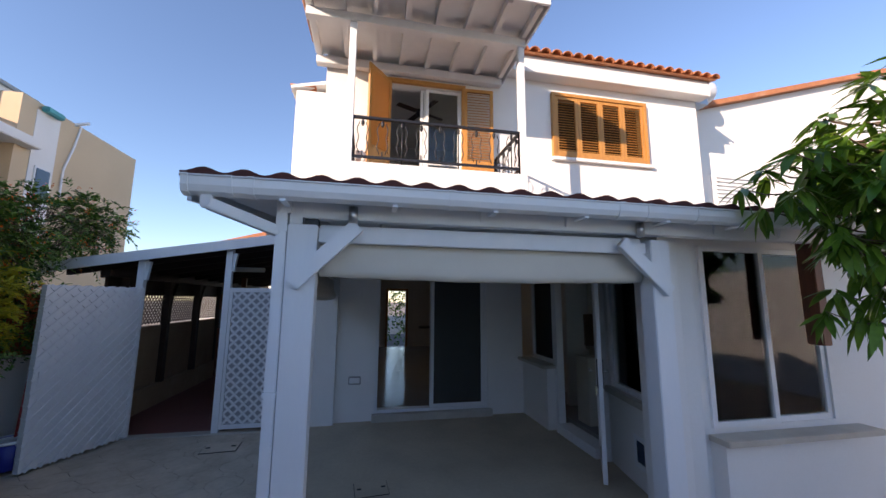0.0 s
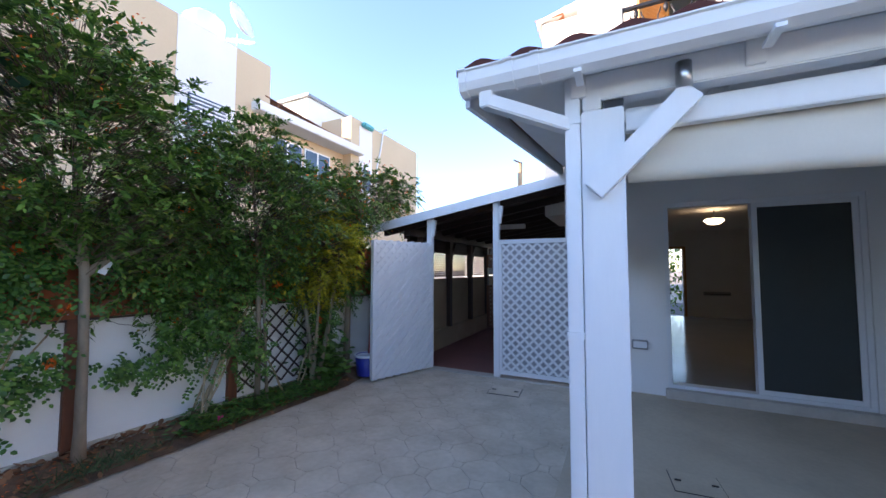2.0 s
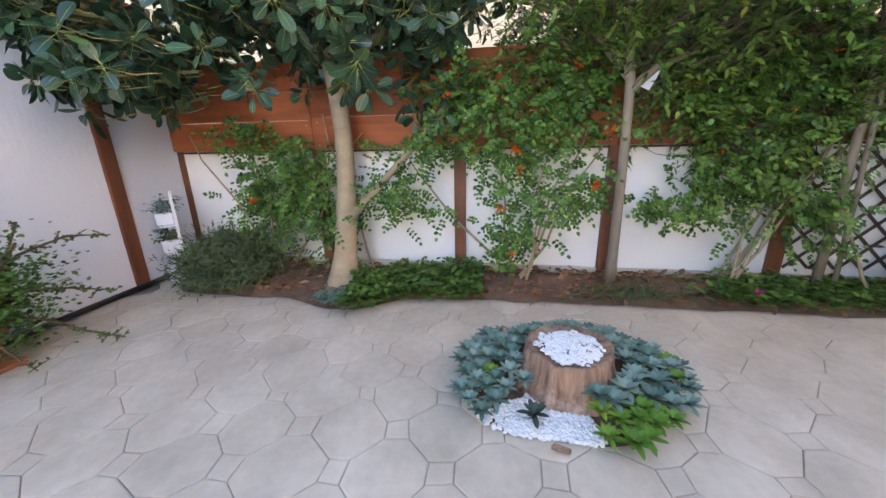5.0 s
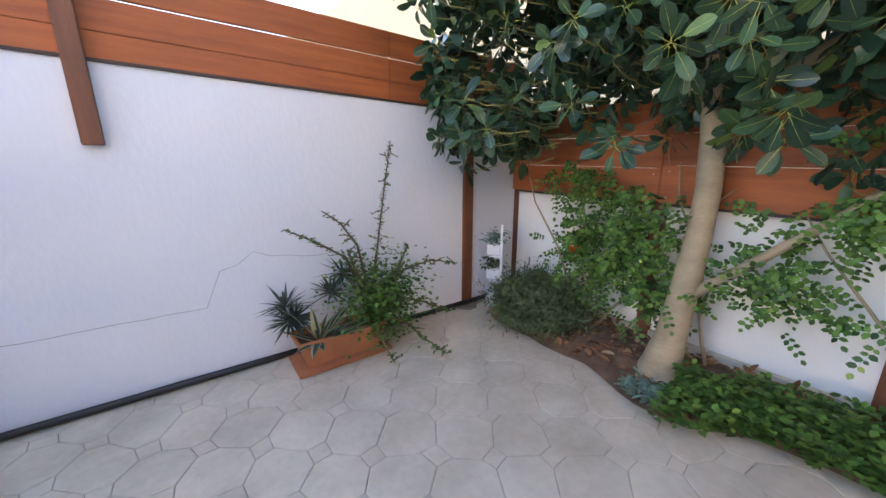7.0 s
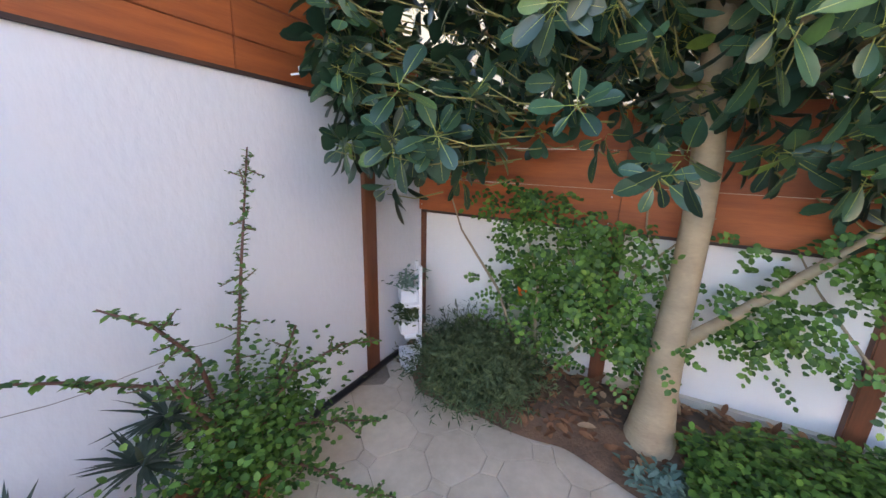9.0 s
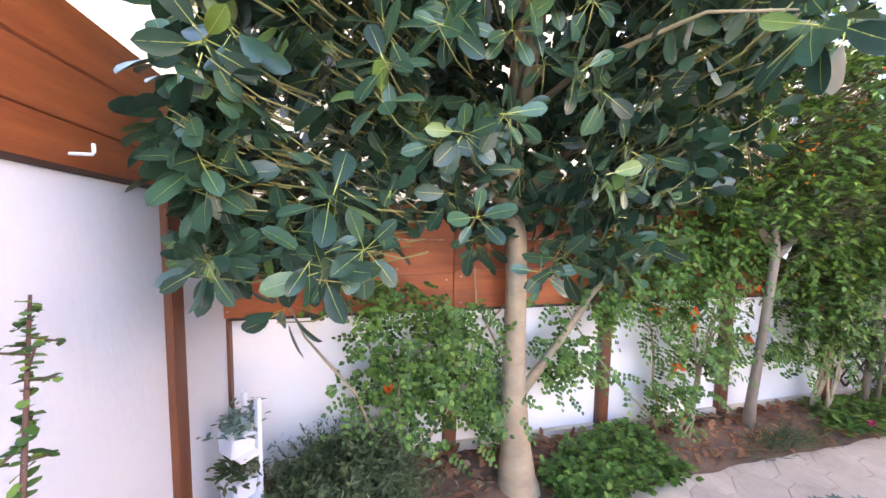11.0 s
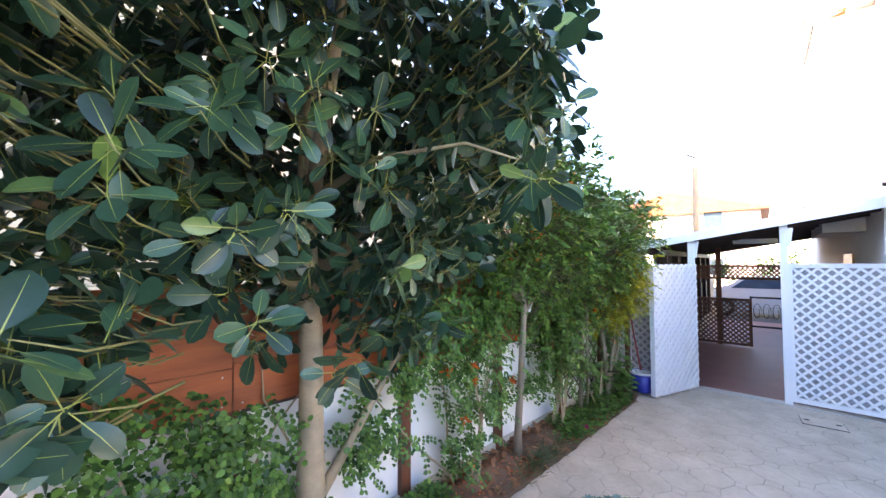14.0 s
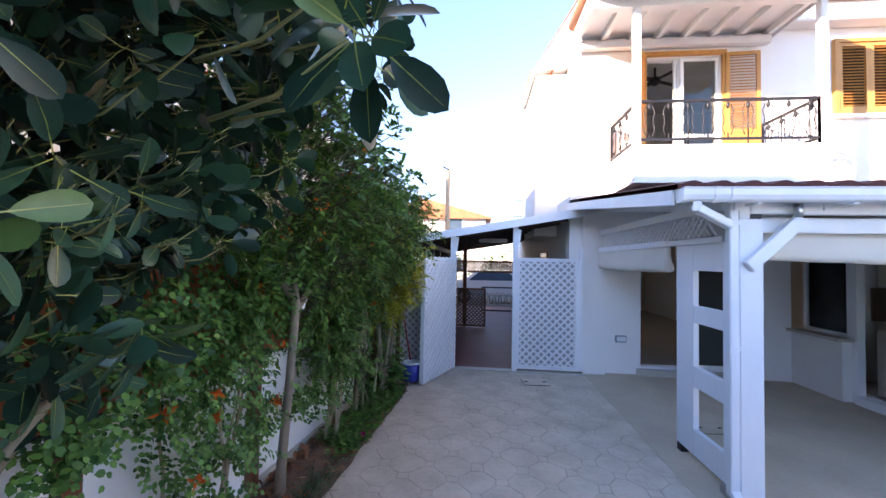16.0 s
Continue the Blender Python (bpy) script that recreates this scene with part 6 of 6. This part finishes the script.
part("earth", box(B(), -0.285, 0.285, -0.098, 0.098, 0.15, 0.185), SOIL, trough)
rng = random.Random(61)
TP = lambda x, y, z: TM @ Vector((x, y, z))


def spiky(name, label, c, n, ln, w, material, seed, zlo=0.2, zhi=1.0, shape="sword"):
    rg = random.Random(seed)
    sp = [(c, rnd_dir(rg, zlo, zhi), Vector((0, 0, 1)), rg.uniform(*ln), w) for _ in range(n)]
    ob = leaves(name, sp, shape, material, None, seed)
    bm = B()
    bm.from_mesh(ob.data)
    bmesh.ops.remove_doubles(bm, verts=bm.verts[:], dist=0.0002)
    bm.to_mesh(ob.data)
    bm.free()
    return tagged(ob, label, "succulent")


spiky("agave", "variegated agave with cream-edged leaves in the trough", TP(0.17, 0.06, 0.18), 20, (0.2, 0.42), 0.062, AGAVE2, 62, 0.1, 1.0)
spiky("agave", "variegated agave with green-centred leaves in the trough", TP(0.17, 0.065, 0.188), 20, (0.195, 0.41), 0.034, AGAVE, 62, 0.1, 1.0)
for k, (x, y, z) in enumerate(((0.28, -0.02, 0.36), (0.31, -0.07, 0.32), (0.02, -0.06, 0.46), (-0.08, -0.08, 0.58), (0.33, -0.05, 0.44))):
    spiky("dark_rosette", "dark narrow-leaved rosette plant in the trough", TP(x, y, z), 44, (0.11, 0.21), 0.020, AGAVE, 63 + k, -0.3, 0.9, "lance")
jade = thing("elephant_bush", "small-leaved elephant bush with long reddish shoots", "shrub")
shoots = [[(-0.25, 0, 0.16), (-0.30, -0.02, 0.6), (-0.40, -0.06, 1.05), (-0.50, -0.09, 1.50)],
          [(-0.24, 0, 0.3), (-0.08, 0.0, 0.72), (0.12, -0.01, 0.86), (0.30, -0.01, 0.96)],
          [(-0.24, 0, 0.4), (-0.16, 0.02, 0.80), (-0.06, 0.0, 0.96), (0.05, -0.02, 1.05)],
          [(-0.28, 0.02, 0.35), (-0.48, 0.08, 0.58), (-0.68, 0.16, 0.64), (-0.86, 0.24, 0.60)],
          [(-0.28, 0.05, 0.3), (-0.42, 0.16, 0.4), (-0.56, 0.26, 0.36), (-0.72, 0.34, 0.28)],
          [(-0.2, 0.06, 0.25), (-0.2, 0.2, 0.22), (-0.22, 0.30, 0.10), (-0.24, 0.36, 0.03)],
          [(-0.3, 0.06, 0.25), (-0.4, 0.22, 0.24), (-0.5, 0.36, 0.12), (-0.6, 0.48, 0.03)],
          [(-0.25, 0.03, 0.4), (-0.12, 0.08, 0.62), (-0.06, 0.1, 0.8)],
          [(-0.26, 0.0, 0.3), (-0.44, 0.0, 0.5), (-0.56, 0.02, 0.75)],
          [(-0.26, 0.05, 0.3), (-0.36, 0.1, 0.5), (-0.46, 0.14, 0.66)]]
sp = []
STEMRED = mat("reddish_stem", (0.16, 0.06, 0.04), (0.1, 0.045, 0.03), 0.6, bump=0.0)
for sh in shoots:
    bm = B()
    pts = [TP(*p) for p in sh]
    rod(bm, pts, [0.011, 0.008, 0.006, 0.003][:len(pts)], 6)
    for a, b in zip(pts, pts[1:]):
        steps = int((b - a).length / 0.016)
        for k in range(steps):
            p = a.lerp(b, k / steps)
            d = rnd_dir(rng, -0.5, 0.7)
            for q in range(2):
                sp.append((p, d if q else -d, Vector((0, 0, 1)), rng.uniform(0.02, 0.036), 0.021))
            if rng.random() < 0.4:
                e = p + d * rng.uniform(0.04, 0.1)
                rod(bm, [p, e], [0.003, 0.002], 4)
                for q in range(9):
                    sp.append((p.lerp(e, (q + 1) / 9), rnd_dir(rng, -0.4, 0.8), Vector((0, 0, 1)), rng.uniform(0.014, 0.024), 0.015))
    part("stem", bm, STEMRED, jade, "reddish stem", smooth=True)
for _ in range(2600):
    c = TP(-0.30, 0.06, 0.38) + Vector((rng.gauss(0, 0.15), rng.gauss(0, 0.11), rng.gauss(0, 0.14)))
    if c.z > 0.06:
        sp.append((c, rnd_dir(rng, -0.4, 0.8), Vector((0, 0, 1)) + rnd_dir(rng) * 0.5, rng.uniform(0.022, 0.036), 0.023))
tagged(leaves("foliage", sp, "round", VINE, jade, 64), "tiny round green leaves")

# white plant rack in the corner
RM = Matrix.Translation((-4.12, -7.22, 0)) @ pose(0, 0, 0, 0, 0, 40)
rack = thing("plant_rack", "narrow white tiered plant rack with white pots", "plant rack", RM)
for x in (-0.06, 0.06):
    part("upright", box(B(), x - 0.018, x + 0.018, 0.03, 0.05, 0.0, 0.77), PAINT, rack, bevel=0.003)
for z in (0.02, 0.27, 0.50):
    part("shelf", box(B(), -0.10, 0.10, -0.07, 0.03, z, z + 0.012), PAINT, rack)
for z in (0.032, 0.282, 0.512):
    c = RM @ Vector((0, -0.03, z))
    pt = thing("plant_pot", "small white square plant pot on the rack", "plant pot", Matrix.Translation(c) @ pose(0, 0, 0, 0, 0, 40), group="pots on the rack")
    part("pot", extrude(B(), [(-0.055, 0), (0.055, 0), (0.072, 0.10), (-0.072, 0.10)], -0.06, 0.055), PVC, pt, bevel=0.005)
    if z > 0.1:
        sp = [(c + Vector((rng.gauss(0, 0.05), rng.gauss(0, 0.05), 0.10 + abs(rng.gauss(0, 0.05)))), rnd_dir(rng, -0.3, 0.8), Vector((0, 0, 1)), rng.uniform(0.03, 0.06), 0.018) for _ in range(150)]
        tagged(leaves("potted_succulent", sp, "oval", SUCC if z > 0.4 else ROSEMARY, None, 66), "grey-green succulent spilling from a white pot", "succulent", kind="stuff")

# tree with long glossy leaves at the kitchen side
mango = thing("mango_tree", "young tree with long drooping glossy leaves by the kitchen", "tree")
part("trunk", rod(B(), [(3.9, -4.5, -0.01), (3.85, -4.4, 0.9), (3.7, -4.25, 1.7), (3.5, -4.1, 2.5), (3.4, -4.1, 3.1)], [0.07, 0.06, 0.05, 0.035, 0.012], 10), BARK2, mango, smooth=True)
rng = random.Random(71)
tips = crown_tips(rng, (3.25, -4.05, 2.45), (0.85, 0.6, 0.8), 200, 0.25, lambda p: not (p.x < 2.35 and p.z < 2.2))
tips += crown_tips(rng, (2.55, -3.75, 2.5), (0.4, 0.3, 0.22), 16, 0.3)
tips += crown_tips(rng, (2.95, -3.85, 1.75), (0.3, 0.3, 0.3), 10, 0.3)
sp = []
for p, d in tips:
    for k in range(9):
        dd = d * 0.5 + rnd_dir(rng, -0.9, 0.3) + Vector((0, 0, -0.45))
        ln = rng.uniform(0.15, 0.25)
        sp.append((p + rnd_dir(rng) * 0.02, dd, Vector((0, 0, 1)) + rnd_dir(rng) * 0.3, ln, ln * 0.24))
tagged(leaves("crown", sp, "lance", MANGO, mango, 72), "long glossy leaves")
part("branchwork", twig_mesh(tips, lambda p: (3.5, -4.15, p.z - 0.1), 0.007, 0.7), DARKTWIG, mango)
single("timber_bracket", box(B(), 3.46, 3.55, -3.22, -3.10, 1.36, 2.30), POSTWOOD, "reddish brown timber hanging under the eave", "timber", bevel=0.006)

# greenery over the street
def far_bush(label, c, r, n, seed):
    rg = random.Random(seed)
    sp = []
    for p, d in crown_tips(rg, c, r, n, 0.5):
        for k in range(5):
            sp.append((p + rnd_dir(rg) * 0.08, rnd_dir(rg), rnd_dir(rg), rg.uniform(0.10, 0.18), 0.07))
    b = thing("street_bush", label, "bush")
    tagged(leaves("foliage", sp, "small", SMALL, b, seed))
    part("trunk", rod(B(), [(c[0], c[1], -0.02), (c[0], c[1], c[2])], 0.08, 8), BARK2, b)


far_bush("green hedge bush across the street", (-1.2, 14.5, 1.2), (1.6, 0.8, 1.3), 260, 81)
far_bush("green hedge bush across the street", (-4.2, 14.5, 1.1), (1.6, 0.8, 1.2), 260, 82)
far_bush("sunlit green bush behind the house", (0.5, 9.0, 1.3), (1.4, 0.7, 1.2), 200, 84)
far_bush("yellow-green tree across the street", (0.8, 15.5, 2.2), (1.6, 1.2, 1.5), 260, 83)

single("plant_tag", box(B(), -0.03, 0.03, -0.003, 0.003, -0.06, 0.06), PVC, "small white tag hanging from the slim trunk", "tag", Matrix.Translation((-3.88, -3.62, 1.47)) @ pose(0, 0, 0, 0, 25, 80))

# stamped paving pieces: uneven octagons and small squares with recessed joints
PITCH, CUT = 0.285, 0.068
TURN = Matrix.Rotation(radians(46), 3, "Z")
ORIGIN = Vector((-2.51, -6.83, 0))


def corner(p):
    """A joint corner moved a little, the same for all its pieces."""
    q = Vector((round(p.x, 3), round(p.y, 3), 0))
    return q + 0.055 * Vector((noise.noise((q.x * 3.7, q.y * 3.7, 7)), noise.noise((q.x * 3.7, q.y * 3.7, 19)), 0))


def paved(c):
    if c.y > -0.12 or c.y < -8.15 or c.x > 3.3 or c.x < -4.2 or (c.x > -0.60 and c.y > -3.05):
        return False
    if (c.x < edge_x(min(c.y, -0.2)) - 0.2 and c.y > -7.2) or c.x < fence_x(c.y) or c.y < -7.7 - 0.13 * (c.x + 2):
        return False
    return not (c.x > 2.0 and c.y > -4.0)


H, K = PITCH / 2, PITCH / 2 - CUT
OCTAGON = [(H, -K), (H, K), (K, H), (-K, H), (-H, K), (-H, -K), (-K, -H), (K, -H)]
SQUARE = [(CUT, 0), (0, CUT), (-CUT, 0), (0, -CUT)]
count, VR, FR = 0, [], []
for j in range(-32, 36):
    for i in range(-32, 36):
        for shape, off in ((OCTAGON, 0.0), (SQUARE, 0.5)):
            c = ORIGIN + TURN @ Vector((PITCH * (i + off), PITCH * (j + off), 0))
            if not paved(c):
                continue
            pts = [corner(c + TURN @ Vector((x, y, 0))) for x, y in shape]
            n = len(pts)
            mid = sum(pts, Vector()) / n
            r = sum((p - mid).length for p in pts) / n
            V, F = [], []
            for inset, z in ((0.0012, -0.0065), (0.003, -0.0015), (0.009, 0.0)):
                V += [tuple((p - mid) * (1 - inset / r) + Vector((0, 0, z))) for p in pts]
            V.append((0, 0, 0.001))
            for q in (0, n):
                F += [(q + k, q + (k + 1) % n, q + n + (k + 1) % n, q + n + k) for k in range(n)]
            F += [(2 * n + k, 2 * n + (k + 1) % n, 3 * n) for k in range(n)]
            if count < 300 and -3.9 < c.x < -1.5 and -7.6 < c.y < -3.4:
                me = bpy.data.meshes.new("paver")
                me.from_pydata(V, [], F)
                me.materials.append(PAVE)
                ob = new("paver", me)
                ob.parent = pavement
                ob.matrix_basis = Matrix.Translation(mid)
                count += 1
            else:
                FR += [tuple(len(VR) + k for k in f) for f in F]
                VR += [tuple(Vector(v) + mid) for v in V]
me = bpy.data.meshes.new("paver_field")
me.from_pydata(VR, [], FR)
me.materials.append(PAVE)
ob = new("paver_field", me)
ob.parent = pavement
tagged(ob, kind="stuff")
